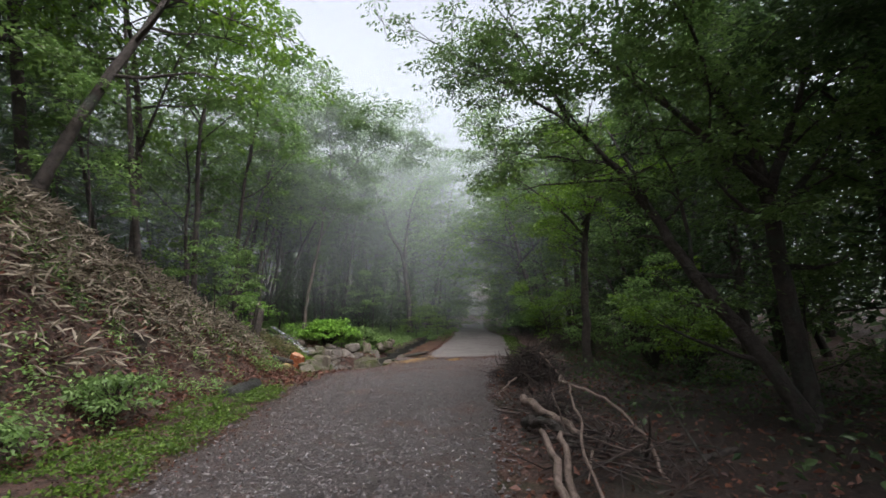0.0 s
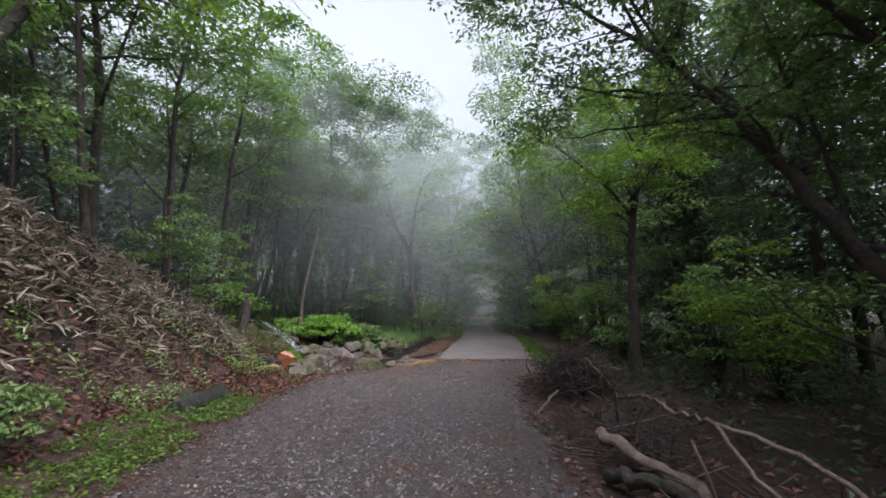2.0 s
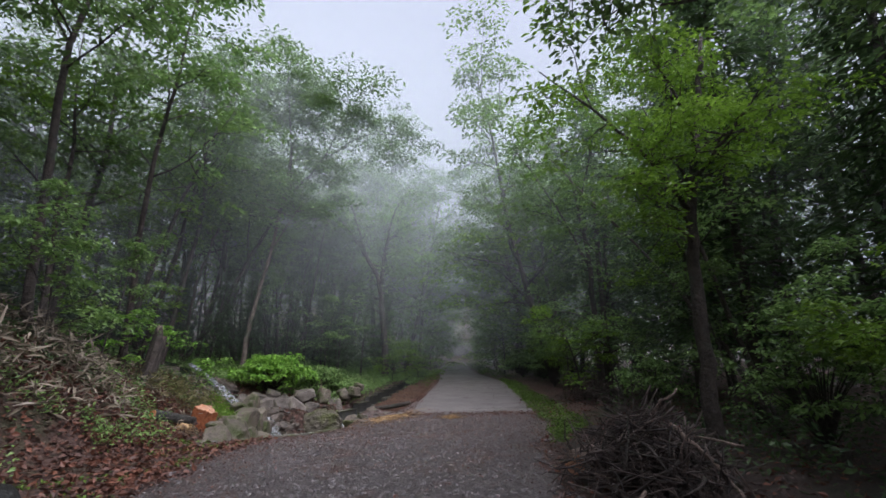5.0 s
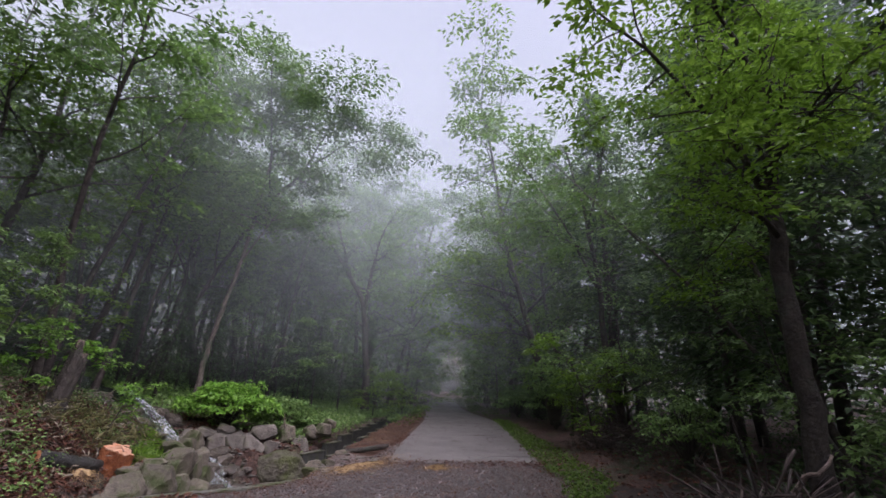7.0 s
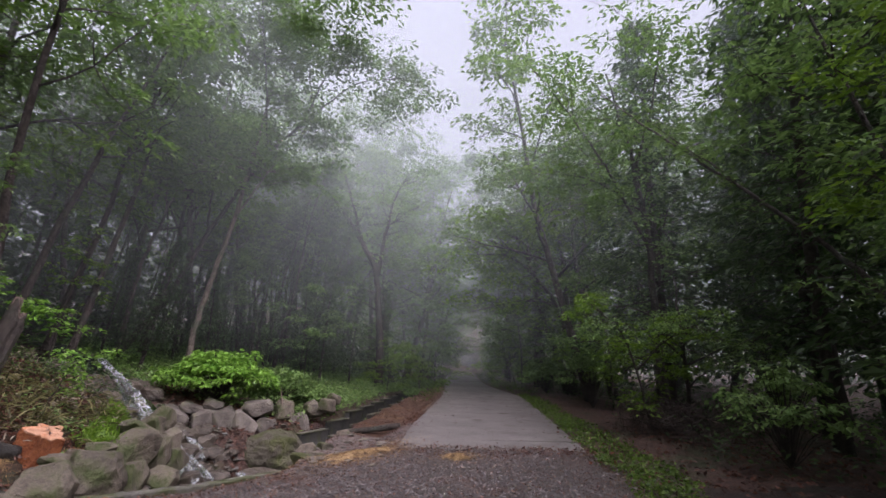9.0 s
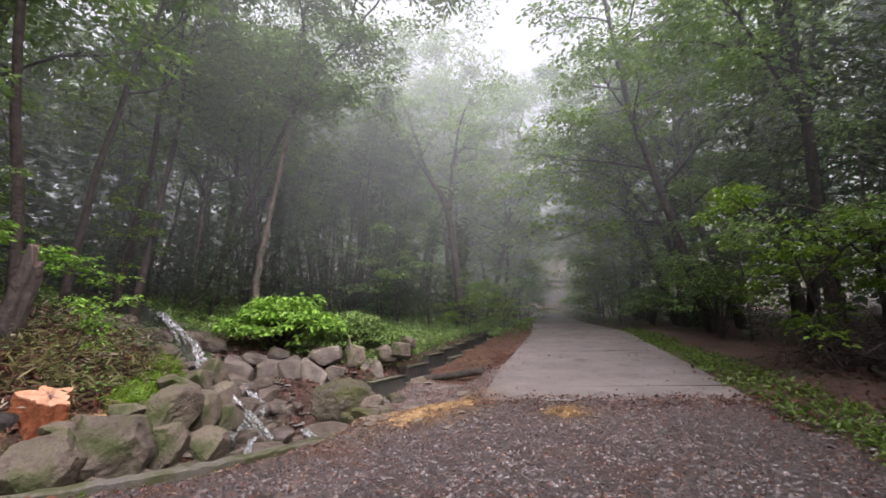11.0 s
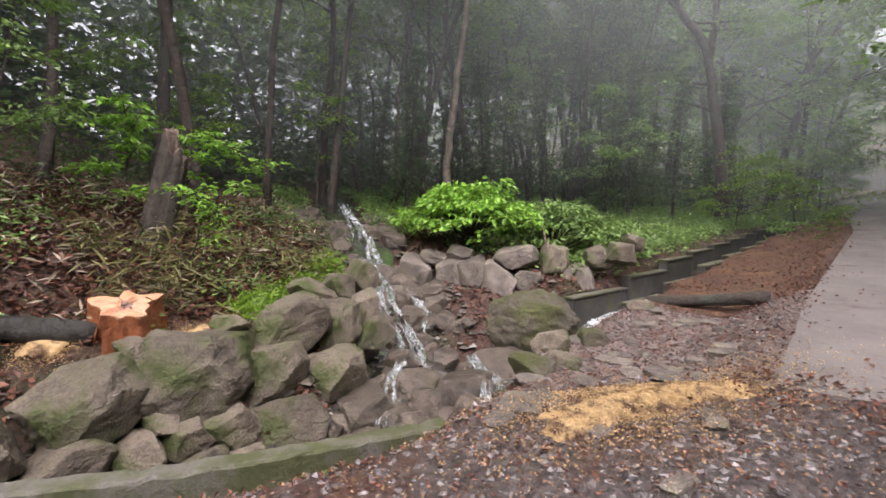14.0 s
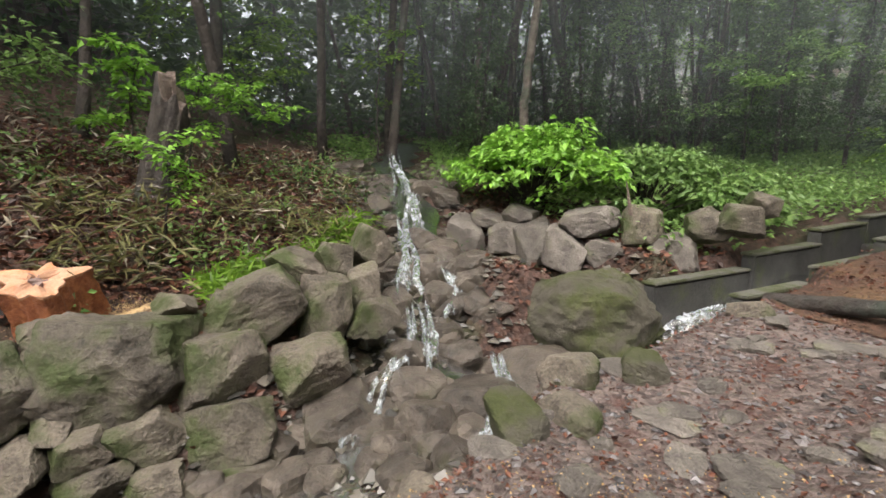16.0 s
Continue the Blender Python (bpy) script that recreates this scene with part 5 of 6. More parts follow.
scatter("bamboo_grass", rng, 260, -11, -5.6, 18.0, 24.5, lambda x, y, r: dry_ground(x, y) & (x < np.interp(y, TOE_Y, TOE_X) - 0.1), (0.12, 0.24), 0.17, SASA, "half-dry bamboo grass with pale striped leaves", "bamboo grass", (0.05, 0.4), 0.5, 0.5, 6, 0.1)
scatter("low_weeds", rng, 3400, -5.2, -2.8, -1, 12, lambda x, y, r: (waves(x, y, 2.4, 3.3) > np.interp(left_of(y) - x, [0, 0.5, 1.2], [-0.1, -0.6, -0.2])) & (x < left_of(y) - 0.05 + 0.2 * waves(x, y, 3.0)) & (x > np.interp(y, TOE_Y, TOE_X) - 0.1), (0.03, 0.075), 0.6, GRASS, "bright green low weeds along the track edge", "weeds", (0.0, 0.09), 0.5, 0.5, 8, 0.05)
scatter("low_weeds", rng, 500, -5.4, -2.8, 10, 19, lambda x, y, r: (x < left_of(y)) & patchy(x, y, 1.6, 2.2, -0.1), (0.03, 0.07), 0.6, GRASS, "sparse green weeds and moss at the track edge", "weeds", (0.0, 0.05), 0.5, 0.5, 7, 0.05)
scatter("low_weeds", rng, 3000, 2.4, 5.4, 15, 34, lambda x, y, r: (x > right_of(y) + 0.12 * waves(x, y, 2.2)) & (x < right_of(y) + np.interp(y, [17, 20, 26, 34], [0.5, 1.1, 0.8, 0.6])), (0.04, 0.1), 0.6, GRASS, "bright green weeds along the road edge", "weeds", (0.0, 0.12), 0.5, 0.5, 9, 0.08)
scatter("low_weeds", rng, 1900, -7.6, -5.6, 20.8, 24.2, lambda x, y, r: (np.abs(x - np.interp(y, [20.8, 24.2], [-5.95, -7.5])) < 0.42) & (polyline_near(x, y, STREAM)[0] > 0.7), (0.1, 0.24), 0.17, LEAF_BRIGHT, "bright grass tufts on the stream bank", "grass", (0.05, 0.28), 0.6, 0.5, 9, 0.07)
scatter("undergrowth", rng, 9000, -16, 0, 25.8, 50, lambda x, y, r: (x < channel_x(y) - 0.7) & dry_ground(x, y) & ~((x > -7.4) & (x < -3.4) & (y < 26.2)), (0.08, 0.16), 0.55, LEAF_MID, "low green undergrowth on the forest floor", "undergrowth", (0.05, 0.45), 0.4, 0.5, 9, 0.18)
scatter("undergrowth", rng, 2600, -16, -6.6, 4, 25.5, lambda x, y, r: (x < np.interp(y, TOE_Y, TOE_X) - 1.5) & patchy(x, y, 0.7, 3.0, 0.0), (0.07, 0.13), 0.55, LEAF_DARK, "dark low plants on the bank", "undergrowth", (0.05, 0.4), 0.4, 0.5, 7, 0.16)
scatter("undergrowth", rng, 2600, 4.4, 16, 6, 50, lambda x, y, r: (x > right_of(y) + 2.2) & patchy(x, y, 0.6, 5.0, -0.1), (0.08, 0.16), 0.55, LEAF_DARK, "low green undergrowth under the conifers", "undergrowth", (0.05, 0.7), 0.4, 0.5, 8, 0.2)


scatter("undergrowth", rng, 3400, -9.5, -4.8, 3, 19, lambda x, y, r: (x < np.interp(y, TOE_Y, TOE_X) - 0.1) & patchy(x, y, 1.1, 6.0, 0.2), (0.05, 0.1), 0.6, LEAF_MID, "small green plants among dead leaves on the bank", "undergrowth", (0.03, 0.3), 0.4, 0.5, 8, 0.12)
# stemless leaf fill plugs sky gaps; its dark colour carries the wood's gloom
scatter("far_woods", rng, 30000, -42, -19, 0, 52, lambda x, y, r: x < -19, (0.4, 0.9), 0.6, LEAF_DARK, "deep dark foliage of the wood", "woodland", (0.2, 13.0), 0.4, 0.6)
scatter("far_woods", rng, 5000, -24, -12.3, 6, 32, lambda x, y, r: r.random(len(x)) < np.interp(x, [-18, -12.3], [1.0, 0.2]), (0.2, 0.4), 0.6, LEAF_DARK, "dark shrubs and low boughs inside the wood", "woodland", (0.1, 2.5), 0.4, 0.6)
# low plants in the dark leaf colour, to deepen the shaded floor
scatter("undergrowth", rng, 600, 2.6, 9, 1, 17, lambda x, y, r: (x > right_of(y) + 1.4) & patchy(x, y, 0.9, 1.0, -0.35), (0.06, 0.13), 0.5, LEAF_DARK, "low plants under the trees, leaf colour darkened for shade", "undergrowth", (0.03, 0.5), 0.4, 0.5, 7, 0.16)
# same fill on the right, darkening the gaps between the conifers
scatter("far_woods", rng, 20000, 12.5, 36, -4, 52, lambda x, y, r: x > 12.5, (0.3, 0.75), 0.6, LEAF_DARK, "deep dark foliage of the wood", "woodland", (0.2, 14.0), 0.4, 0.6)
scatter("low_weeds", rng, 2600, -5.2, -2.2, 16.4, 20.6, lambda x, y, r: (np.abs(polyline_near(x, y, [(-5.05, 16.5, 0), (-4.0, 17.65, 0), (-3.25, 18.5, 0), (-2.7, 19.35, 0)])[0]) < 0.12) & (r.random(len(x)) < 0.6), (0.04, 0.1), 0.6, GRASS, "small weeds growing along the kerb", "weeds", (0.0, 0.08), 0.5, 0.5, 8, 0.05)
scatter("fallen_leaves", rng, 17000, -10, -5.5, 15, 24.5, lambda x, y, r: dry_ground(x, y) & (x < np.interp(y, TOE_Y, TOE_X) + 0.4), (0.05, 0.11), 0.6, DRY, "reddish dead leaves on the bank above the wall", "leaf litter", (0.02, 0.16), 0.5, 0.8)
scatter("undergrowth", rng, 700, -10, -5.8, 17, 24.5, lambda x, y, r: dry_ground(x, y) & (x < np.interp(y, TOE_Y, TOE_X) - 0.2) & patchy(x, y, 1.4, 4.0, 0.1), (0.06, 0.12), 0.55, LEAF_MID, "small green plants among dead leaves on the bank", "undergrowth", (0.05, 0.35), 0.4, 0.5, 7, 0.1)
scatter("fallen_leaves", rng, 9000, -4.8, -0.4, 15.5, 21, lambda x, y, r: (x > left_of(y) - 0.1) & (polyline_near(x, y, [(-5.05, 16.5, 0), (-4.0, 17.65, 0), (-3.25, 18.5, 0), (-2.7, 19.35, 0), (-1.6, 20.6, 0)])[0] < np.abs(r.normal(size=len(x))) * 0.75), (0.016, 0.05), 0.55, DRY, "reddish leaf crumbs beside the mossy kerb", "leaf litter", (0.02, 0.05))
scatter("fallen_leaves", rng, 14000, -4.2, -1.8, 2, 19.5, lambda x, y, r: (x > left_of(y) - 0.25) & (x - left_of(y) < np.abs(r.normal(size=len(x))) * 0.55), (0.015, 0.045), 0.55, DRY, "reddish leaf crumbs along the gravel edge", "leaf litter", (0.02, 0.05))
# low leaf fill, with the wood's inner darkness put into its colour
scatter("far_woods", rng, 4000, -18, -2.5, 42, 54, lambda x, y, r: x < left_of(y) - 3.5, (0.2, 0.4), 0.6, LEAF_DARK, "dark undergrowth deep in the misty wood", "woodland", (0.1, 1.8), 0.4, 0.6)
scatter("fallen_leaves", rng, 2600, -1.2, 3.4, 20.9, 21.75, lambda x, y, r: r.random(len(x)) < np.interp(y, [20.9, 21.5], [0.2, 1]), (0.025, 0.07), 0.5, DRY, "reddish leaf debris along the edge of the concrete", "leaf litter", (0.02, 0.06))
scatter("fallen_leaves", rng, 16000, -4, 3.2, 13.5, 21.5, lambda x, y, r: (x > left_of(y)) & (x < right_of(y)) & (y > r.uniform(12, 20, len(x))), (0.012, 0.04), 0.55, CRUMB, "tan and reddish leaf crumbs trodden into the gravel", "leaf litter", (0.03, 0.05))
scatter("low_weeds", rng, 1500, -1.5, 12, 33, 75, lambda x, y, r: (np.abs(x - left_of(y) + 0.7) < 0.6) | (np.abs(x - right_of(y) - 0.8) < 0.75), (0.08, 0.2), 0.4, GRASS, "green verge plants along the concrete road", "weeds", (0.0, 0.35), 0.5, 0.5, 9, 0.15)
scatter("fallen_leaves", rng, 7000, -3.5, 1.2, 24.4, 42, lambda x, y, r: (x > channel_x(y) + 0.5) & (x < left_of(y) - 0.02), (0.025, 0.07), 0.55, DRY, "reddish leaf crumbs on the bare earth verge", "leaf litter", (0.03, 0.05))
scatter("fallen_leaves", rng, 900, -0.5, 4.2, 21.7, 34, lambda x, y, r: (x > left_of(y)) & (x < right_of(y)) & (np.abs(x - (left_of(y) + right_of(y)) / 2) > r.uniform(0, 2.2, len(x))), (0.02, 0.06), 0.55, DRY, "stray dead leaves lying on the concrete lane", "leaf litter", (0.03, 0.045))
scatter("far_woods", rng, 12000, -12, 24, 60, 100, lambda x, y, r: (x < left_of(y) - 0.8) | (x > right_of(y) + 0.8), (0.35, 0.8), 0.6, LEAF_MID, "pale green thickets where the road bends into the mist", "woodland", (0.0, 9.0), 0.4, 0.6)
scatter("far_woods", rng, 16000, -60, 80, 60, 135, lambda x, y, r: (x < left_of(y) - 1.5) | (x > right_of(y) + 1.5), (0.5, 1.2), 0.6, LEAF_MID, "distant misty woodland on the hillside", "woodland", (0.0, 9.0), 0.4, 0.6)


def pebbles(name, rng, n, x0, x1, y0, y1, keep, size, label):
    x, y = rng.uniform(x0, x1, n), rng.uniform(y0, y1, n)
    k = keep(x, y, rng)
    x, y = x[k], y[k]
    n = len(x)
    z = ground_z(x, y) + 0.027
    octa = np.array([(1, 0, 0), (0, 1, 0), (-1, 0, 0), (0, -1, 0), (0, 0, 1), (0, 0, -1)], float)
    tri = np.array([(0, 1, 4), (1, 2, 4), (2, 3, 4), (3, 0, 4), (1, 0, 5), (2, 1, 5), (3, 2, 5), (0, 3, 5)])
    s = size[0] + (size[1] - size[0]) * rng.random(n) ** 2.2
    v = octa[None] * rng.uniform(0.6, 1.15, (n, 6, 1)) + rng.normal(size=(n, 6, 3)) * 0.18
    v *= s[:, None, None] * np.array([1, 0.85, 0.42])
    a = rng.uniform(0, 6.28, n)
    c, sn = np.cos(a)[:, None], np.sin(a)[:, None]
    v = np.stack([v[..., 0] * c - v[..., 1] * sn, v[..., 0] * sn + v[..., 1] * c, v[..., 2]], -1) + np.stack([x, y, z], 1)[:, None, :]
    f = (np.arange(n)[:, None, None] * 6 + tri[None]).reshape(-1, 3)
    return tagged(mesh_object(name, v.reshape(-1, 3), f, PEBBLE), label, "gravel", kind="stuff")


pebbles("gravel", rng, 95000, -4.2, 3.4, 3.5, 21.6, lambda x, y, r: (x > left_of(y) - 0.1) & (x < right_of(y) + 0.2) & (r.random(len(x)) < np.interp(np.minimum(x - left_of(y), right_of(y) - x), [0, 1.0], [0.25, 1.0])),
        (0.011, 0.042), "loose angular grey gravel on the track")

pebbles("gravel", rng, 3200, -3.2, -0.2, 18.6, 24.6, lambda x, y, r: (x < left_of(y) + np.where(y > 21.3, 0.0, 0.3)) & dry_ground(x, y) & (polyline_near(x, y, MOUTH)[0] > 0.6) & (polyline_near(x, y, BANK)[0] > 0.75), (0.012, 0.042), "loose stones among wet leaves by the stream")

wet_bed = pebbles("stream_stones", rng, 9000, -9.5, -2.6, 18.4, 26.0, lambda x, y, r: (polyline_near(x, y, STREAM)[0] < 1.15) | (polyline_near(x, y, PIT)[0] < 0.8) | (polyline_near(x, y, MOUTH)[0] < 0.8), (0.03, 0.14), "dark wet stones covering the stream bed")
wet_bed.data.materials[0] = BED_PEBBLE


# ---------------------------------------------------------------- logs, stumps, brush
def log(name, rng, a, b, r, mat, end_mat, label, category="log"):
    root = new(name)
    a, b = np.array(a, float), np.array(b, float)
    n = 12
    pts = a + (b - a) * np.linspace(0, 1, n)[:, None] + rng.normal(size=(n, 3)) * r * 0.04
    v, f = tubes([(pts, np.full(n, r) * (1 + 0.06 * rng.normal(size=n)))], 14, rng, 0.05)
    mesh_object("bark", v, f, mat, root, smooth=True)
    d = (b - a) / np.linalg.norm(b - a)
    for p, s in ((a, -1), (b, 1)):
        v, f = tubes([([p + d * s * -0.02, p + d * s * 0.008], [r * 0.9, r * 0.86])], 14, rng, 0.03)
        mesh_object("cut_end", v, f, end_mat, root)
    return tagged(root, label, category)


rng = np.random.default_rng(9)
log("log", rng, (-4.6, 10.25, 0.15), (-4.75, 11.95, 0.19), 0.18, WET_LOG, WET_LOG, "dark wet cut log lying on the verge")
log("log", rng, (-2.25, 24.9, ground_at(-2.25, 24.9) + 0.07), (-0.75, 24.75, ground_at(-0.75, 24.75) + 0.05), 0.085, BARK, DEADWOOD, "dark rotten log lying across the verge")
log("log", rng, (-6.7, 18.2, 0.55), (-6.25, 19.3, 0.3), 0.13, WET_LOG, FRESH_WOOD, "dark felled log beside the fresh stump")
log("log", rng, (1.55, 12.8, 0.45), (2.3, 13.5, 0.5), 0.16, DEADWOOD, FRESH_WOOD, "short cut log in the brush pile")


def stump(name, rng, x, y, z, r, h, lobes, bark, top_mat, label, tilt=(0, 0), lobe=0.3, slant=0.02, points=()):
    root = empty(name, x, y, z, label, "stump")
    root.rotation_euler = (radians(tilt[0]), radians(tilt[1]), 0)
    sides, rows = 48, 9
    ang = np.linspace(0, 2 * np.pi, sides, endpoint=False)
    ph = rng.uniform(0, 6.28, 3)
    prof = 1 + lobe * (0.5 * np.cos((lobes - 1) * ang + ph[0]) + 0.4 * np.cos((lobes + 1) * ang + ph[1]) + 0.2 * np.cos(9 * ang + ph[2]))
    if points:
        away = [(ang - a + np.pi) % (2 * np.pi) - np.pi for a, _ in points]
        prof = 0.72 + sum(k * np.exp(-(d / 0.26) ** 2) for d, (_, k) in zip(away, points)) + 0.05 * np.cos(11 * ang)
    v = []
    for j in range(rows):
        t = j / (rows - 1)
        rad = r * (1.0 + 0.45 * (1 - t) ** 2) * (1 + (prof - 1) * (0.6 + 0.4 * t)) * (1 + 0.03 * rng.normal(size=sides))
        v.append(np.stack([rad * np.cos(ang), rad * np.sin(ang), -0.25 + t * (h + 0.25 + slant * np.cos(ang + 2.2) + 0.6 * slant * np.cos(5 * ang))], 1))
    top = v[-1].copy()
    v = np.concatenate(v)
    f = [(j * sides + k, j * sides + (k + 1) % sides, (j + 1) * sides + (k + 1) % sides, (j + 1) * sides + k) for j in range(rows - 1) for k in range(sides)]
    mesh_object("bark", v, f, bark, root, smooth=True)
    rings = [top * np.array([s, s, 1]) + np.array([0, 0, dz]) for s, dz in ((1.005, -0.01), (0.98, 0.012), (0.6, 0.02), (0.2, 0.018))]
    rings = [q + np.stack([np.zeros(sides), np.zeros(sides), 0.003 * rng.normal(size=sides)], 1) for q in rings]
    f = [(j * sides + k, j * sides + (k + 1) % sides, (j + 1) * sides + (k + 1) % sides, (j + 1) * sides + k) for j in range(3) for k in range(sides)] + [tuple(3 * sides + k for k in range(sides))]
    mesh_object("cut_face", np.concatenate(rings), f, top_mat, root)
    if points:
        core = rings[-1] * np.array([1.25, 0.95, 1]) + np.array([0, 0, 0.006])
        mesh_object("heartwood", np.concatenate([core, core * np.array([1.1, 1.1, 1]) - np.array([0, 0, 0.02])]), [tuple(range(sides))] + [(k, k + sides, (k + 1) % sides + sides, (k + 1) % sides) for k in range(sides)], HEART, root, "greyish stained heartwood")
    return root


stump("stump", rng, -6.15, 19.58, 0.12, 0.27, 0.5, 4, ORANGE_BARK, FRESH_WOOD, "freshly cut orange tree stump above the stone wall", (10, 20), 0.62, 0.035,
      ((0.2, 0.3), (1.9, 0.75), (2.8, 0.35), (4.0, 0.6), (5.1, 0.25)))
stump("stump", rng, -8.4, 20.68, 1.05, 0.2, 1.55, 3, BARK, DEADWOOD, "tall old broken stump with dark bark on the bank", (-13, 2), 0.35, 0.2)
stump("stump", rng, -6.69, 10.24, ground_at(-6.69, 10.24), 0.13, 0.28, 3, BARK, DEADWOOD, "small weathered stump on the bank", (0, 15), 0.25)

# sawdust lying in patches
for x, y, rx, ry, turn in ((-1.32, 20.95, 0.72, 1.45, -34), (0.5, 20.75, 0.34, 0.3, 0), (-5.95, 20.2, 0.35, 0.35, 0), (-6.3, 18.9, 0.3, 0.3, 0)):
    many = 18000 if ry > 1 else 6000
    a = rng.uniform(0, 6.28, many)
    q = np.abs(rng.normal(size=many)) * 0.58
    fx, fy = rx * q * np.cos(a), ry * q * np.sin(a)
    fx, fy = x + fx * math.cos(radians(turn)) - fy * math.sin(radians(turn)), y + fx * math.sin(radians(turn)) + fy * math.cos(radians(turn))
    ln = rng.uniform(0.008, 0.022, many)
    v, f = leaf_arrays(np.stack([fx, fy, ground_z(fx, fy) + rng.uniform(0.03, 0.09, many)], 1), rand_dirs(rng, many, 0.3), rand_up(rng, many, 0.5), ln, ln * 0.7)
    tagged(mesh_object("wood_chips", v, f, SAWDUST), "pale wood chips strewn round the sawdust", "wood chips", kind="stuff")
    rx, ry = rx * 0.42, ry * 0.55
    ang = np.linspace(0, 2 * np.pi, 40, endpoint=False)
    r = 1 + 0.22 * np.sin(3 * ang + x) + 0.14 * np.sin(7 * ang + y) + 0.08 * np.sin(13 * ang)
    c, s = math.cos(radians(turn)), math.sin(radians(turn))
    v, f = [], []
    for k, q in enumerate((1.0, 0.9, 0.7, 0.45, 0.2)):
        px, py = rx * q * r * np.cos(ang), ry * q * r * np.sin(ang)
        wx, wy = x + px * c - py * s, y + px * s + py * c
        v.append(np.stack([wx, wy, ground_z(wx, wy) + (0.02 + 0.05 * (1 - q)) * (k > 0) + (0.02 if y > 20.3 and x > -3 else 0.06)], 1))
    f = [(j * 40 + k, j * 40 + (k + 1) % 40, (j + 1) * 40 + (k + 1) % 40, (j + 1) * 40 + k) for j in range(4) for k in range(40)] + [tuple(160 + k for k in range(40))]
    tagged(mesh_object("sawdust", np.concatenate(v), f, SAWDUST, smooth=True), "heap of yellow sawdust on the ground", "sawdust", "sawdust heaps")


def brush_pile(rng, x, y, n, rx, ry, h, label):
    z = ground_at(x, y)
    root = empty("brush_pile", x, y, z, label, "brush pile")
    lines = []
    for _ in range(n):
        q = rng.normal(size=2) * 0.5
        c = np.array([q[0] * rx, q[1] * ry, 0.05 + h * rng.uniform(0, 1) * math.exp(-q @ q)])
        d = rand_dirs(rng, 1, 0.6)[0]
        ln = rng.uniform(0.3, 0.95)
        pts, rad = branch_line(rng, c - d * ln / 2, d, ln, rng.uniform(0.004, 0.013), 0.003, 4, 0.08)
        pts[:, 2] = np.maximum(pts[:, 2], 0.01)
        lines.append((pts, rad))
    v, f = tubes(lines, 5)
    mesh_object("twig_tangle", v, f, TWIG, root, smooth=True)["kind"] = "stuff"
    for _ in range(n // 10):
        c = np.array([*(rng.normal(size=2) * 0.4 * (rx, ry)), h * rng.uniform(0.1, 0.65)])
        ln = rng.uniform(0.4, 1.0)
        pts, rad = branch_line(rng, c, rand_dirs(rng, 1, 0.35)[0], ln, rng.uniform(0.010, 0.026), 0.006, 6, 0.07)
        pts[:, 2] = np.maximum(pts[:, 2], 0.03)
        v, f = tubes([(pts, rad)], 7, rng, 0.08)
        mesh_object("branch", v, f, DEADWOOD if rng.random() < 0.15 else BARK, root, smooth=True)
    return root


brush_pile(rng, 2.3, 12.4, 1000, 0.75, 0.9, 0.95, "tangled heap of dark dead branches and twigs")
brush_pile(rng, 1.75, 8.0, 170, 0.6, 1.5, 0.45, "low tangle of dead branches by the track")
brush_pile(rng, 1.9, 5.2, 130, 0.8, 1.1, 0.32, "low tangle of dead branches by the track")
brush_pile(rng, 5.9, 23.2, 420, 1.0, 1.7, 0.85, "dry brown twigs at the wood edge")


def bent_branch(points, r0, r1, mat, label, sides=9, rough=0.1):
    """A limb along a few bends, wandering a little and tapering."""
    p = np.array(points, float)
    d = np.r_[0, np.cumsum(np.linalg.norm(p[1:] - p[:-1], axis=1))]
    q = np.linspace(0, d[-1], max(10, int(d[-1] * 9)))
    c = np.stack([np.interp(q, d, p[:, j]) for j in range(3)], 1)
    for _ in range(2):
        c[1:-1] = (c[:-2] + 2 * c[1:-1] + c[2:]) / 4
    c[1:-1] += rng.normal(size=c[1:-1].shape) * min(0.022, r0 * 0.5)
    v, f = tubes([(c, np.linspace(r0, r1, len(q)))], sides, rng, rough)
    return tagged(mesh_object("branch", v, f, mat, smooth=True), label, "branch")


bent_branch([(1.26, 7.45, 0.5), (1.45, 7.0, 0.38), (1.7, 6.4, 0.26), (1.9, 5.8, 0.18)], 0.065, 0.045, DEADWOOD, "pale twisted dead root lying in the brush")
bent_branch([(1.2, 7.1, 0.2), (1.32, 6.6, 0.34), (1.5, 6.2, 0.3), (1.62, 5.7, 0.1)], 0.07, 0.04, BARK, "dark knotted root lying in the brush")
bent_branch([(1.0, 4.9, 0.52), (1.02, 4.5, 0.4), (1.0, 4.1, 0.18), (1.0, 3.6, 0.04)], 0.03, 0.045, DEADWOOD, "pale broken branch standing in the brush")
bent_branch([(1.2, 4.9, 0.5), (1.14, 4.5, 0.34), (1.08, 4.0, 0.06)], 0.028, 0.04, DEADWOOD, "pale broken branch standing in the brush")
bent_branch([(2.5, 12.1, 1.0), (2.75, 11.8, 0.7), (2.95, 11.6, 0.3), (2.6, 10.2, 0.5), (2.1, 8.4, 0.75), (1.7, 6.9, 0.82), (1.6, 6.0, 0.86)], 0.026, 0.014, DEADWOOD, "long bare branch sprawling out of the brush pile")
bent_branch([(1.6, 6.0, 0.86), (1.95, 5.6, 0.74), (2.18, 5.2, 0.42), (2.12, 4.7, 0.16), (2.0, 4.2, 0.04)], 0.016, 0.024, DEADWOOD, "thin pale bare branch bending to the ground")
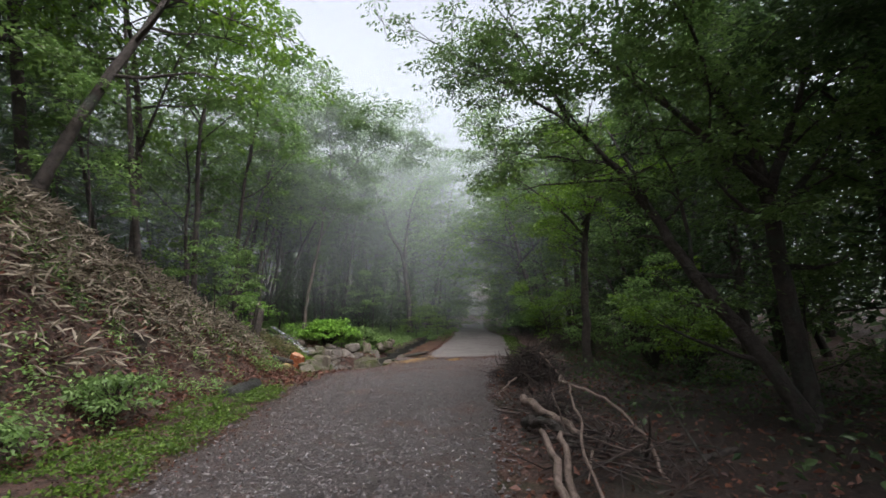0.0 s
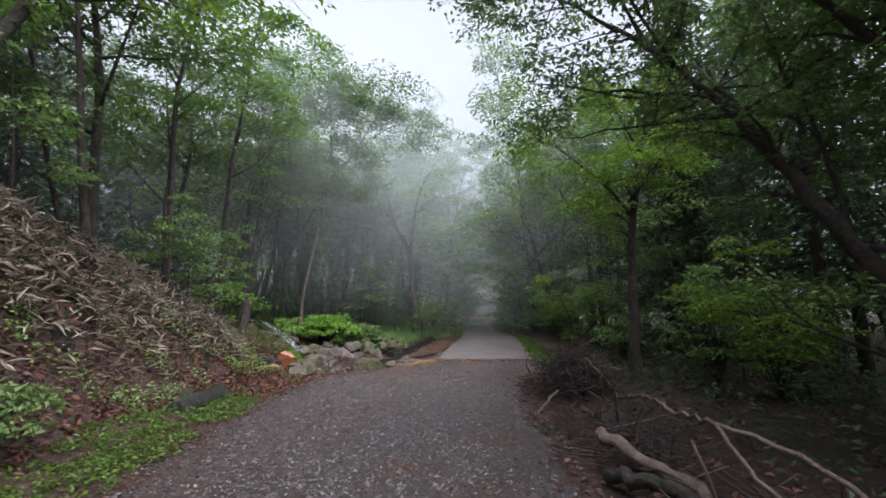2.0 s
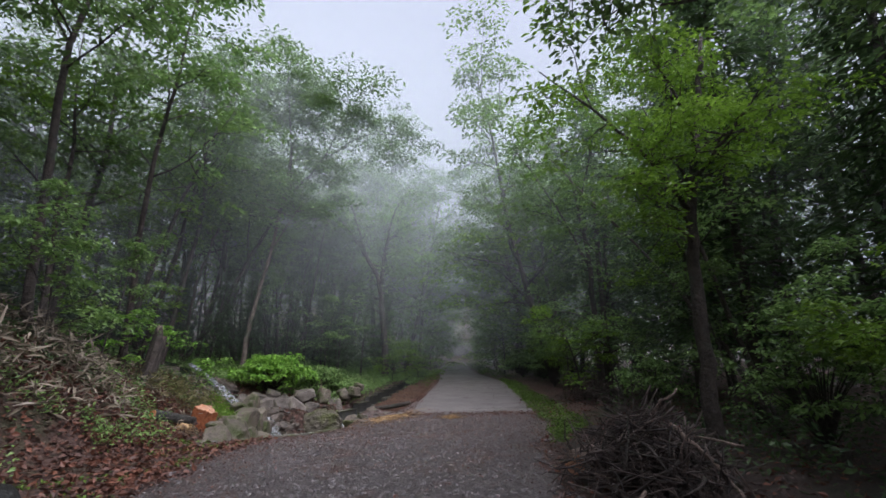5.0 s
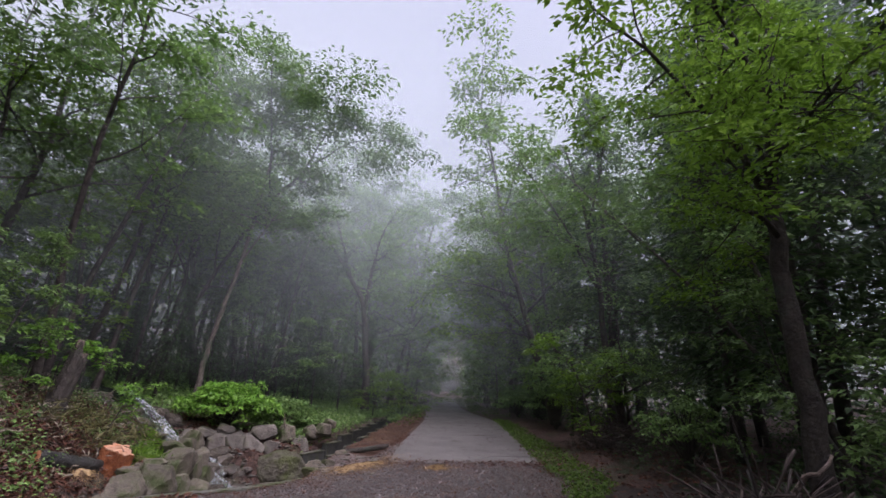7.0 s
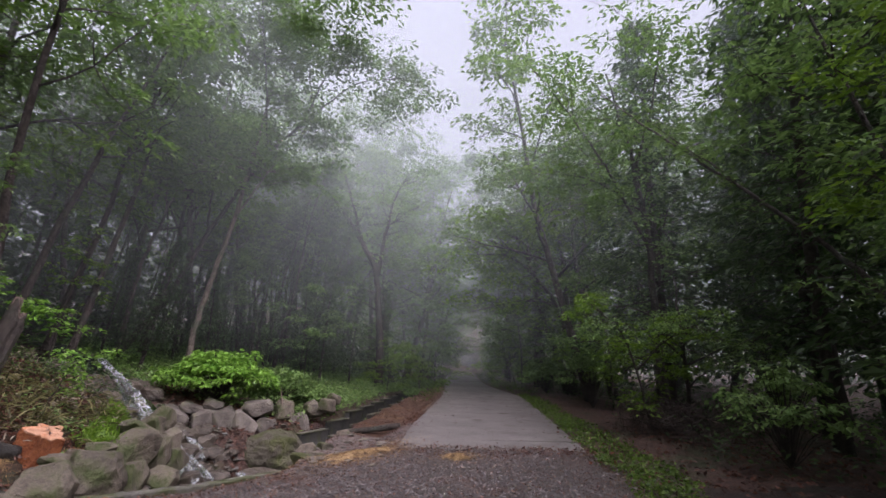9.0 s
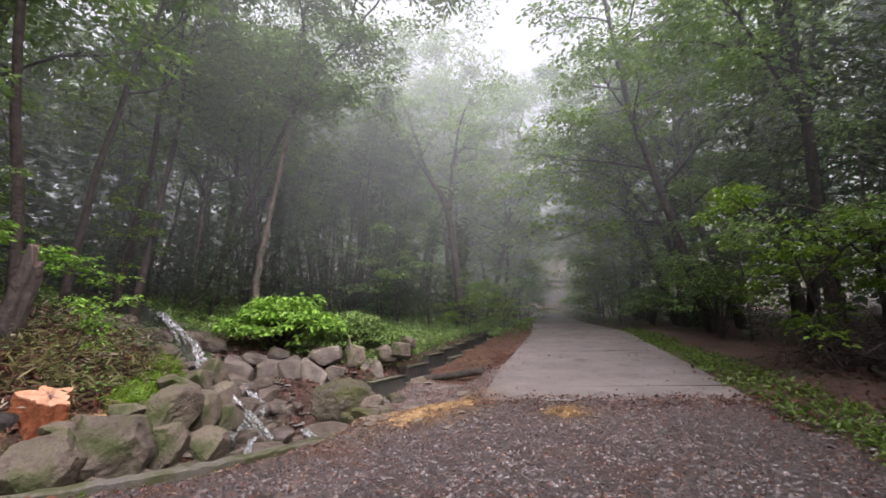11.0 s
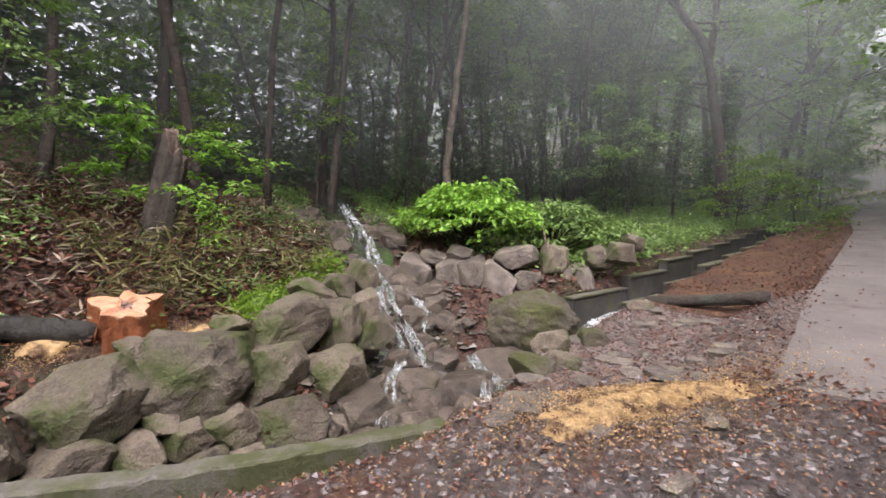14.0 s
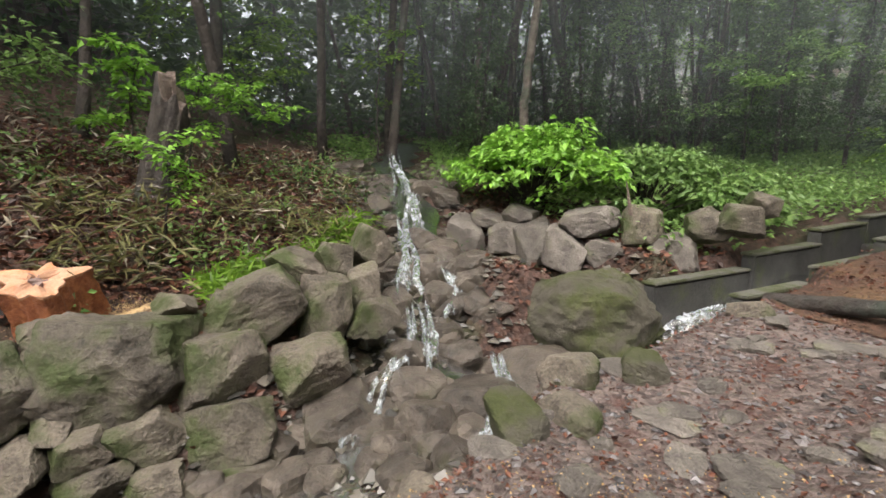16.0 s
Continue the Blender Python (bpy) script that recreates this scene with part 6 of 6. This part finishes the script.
bent_branch([(1.6, 6.0, 0.86), (1.5, 5.6, 0.72), (1.5, 5.1, 0.56), (1.32, 4.7, 0.44), (1.34, 4.2, 0.2), (1.3, 3.9, 0.04)], 0.013, 0.016, DEADWOOD, "thin pale bare branch bending to the ground", 7)
bent_branch([(2.4, 12.6, 1.0), (2.55, 12.3, 1.25), (2.75, 12.3, 1.4)], 0.03, 0.01, DEADWOOD, "pale forked branch at the top of the brush pile", 7)
bent_branch([(1.9, 4.9, 0.1), (2.6, 5.1, 0.16), (3.4, 5.5, 0.24)], 0.05, 0.035, BARK, "dark broken branch lying under the trees")
bent_branch([(1.7, 4.3, 0.06), (2.5, 4.35, 0.1), (3.2, 4.2, 0.1)], 0.06, 0.04, BARK, "dark broken branch lying under the trees")
bent_branch([(0.95, 9.0, 0.1), (1.15, 8.4, 0.14), (1.4, 7.9, 0.2)], 0.02, 0.012, DEADWOOD, "pale broken stick at the track edge", 7)
bent_branch([(1.2, 10.6, 0.06), (1.45, 10.9, 0.3), (1.75, 11.3, 0.45)], 0.03, 0.02, DEADWOOD, "pale broken stick at the track edge", 7)
for k in range(26):
    foot = np.array([rng.uniform(1.5, 2.9), rng.uniform(11.6, 12.9), rng.uniform(0.4, 0.7)])
    way = np.array([rng.normal() * 0.5 - 0.15, rng.normal() * 0.3 - 0.2, 1.0])
    way *= rng.uniform(0.3, 0.62) / np.linalg.norm(way)
    bent_branch([foot, foot + way * 0.5 + rng.normal(size=3) * 0.04, foot + way], rng.uniform(0.008, 0.018), 0.004, BARK if k % 4 else DEADWOOD, "broken twig sticking up out of the brush pile", 6)

# ---------------------------------------------------------------- haze up the road, put in as nested part-clear white shells
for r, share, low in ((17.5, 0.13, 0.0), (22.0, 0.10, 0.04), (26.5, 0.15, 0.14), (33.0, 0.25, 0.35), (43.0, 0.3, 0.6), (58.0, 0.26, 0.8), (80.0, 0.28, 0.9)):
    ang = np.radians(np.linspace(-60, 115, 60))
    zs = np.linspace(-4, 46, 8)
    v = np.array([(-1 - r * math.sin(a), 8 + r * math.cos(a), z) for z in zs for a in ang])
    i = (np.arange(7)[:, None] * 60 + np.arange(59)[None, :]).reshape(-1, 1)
    tagged(mesh_object("backdrop_mist", v, i + np.array([[0, 1, 61, 60]]), mist_material("mist", share, low), smooth=True), "part-clear white shell standing in for mist among the trees", "mist", kind="structure")

stake = bmesh.new()
bmesh.ops.create_cone(stake, cap_ends=True, segments=7, radius1=0.032, radius2=0.008, depth=0.5)
stake = part("stake", stake, DEADWOOD)
stake.matrix_world = pose(-4.42, 26.12, 1.08, 0, -12, 0)
tagged(stake, "split pale wooden stake standing by the stone wall", "stake")
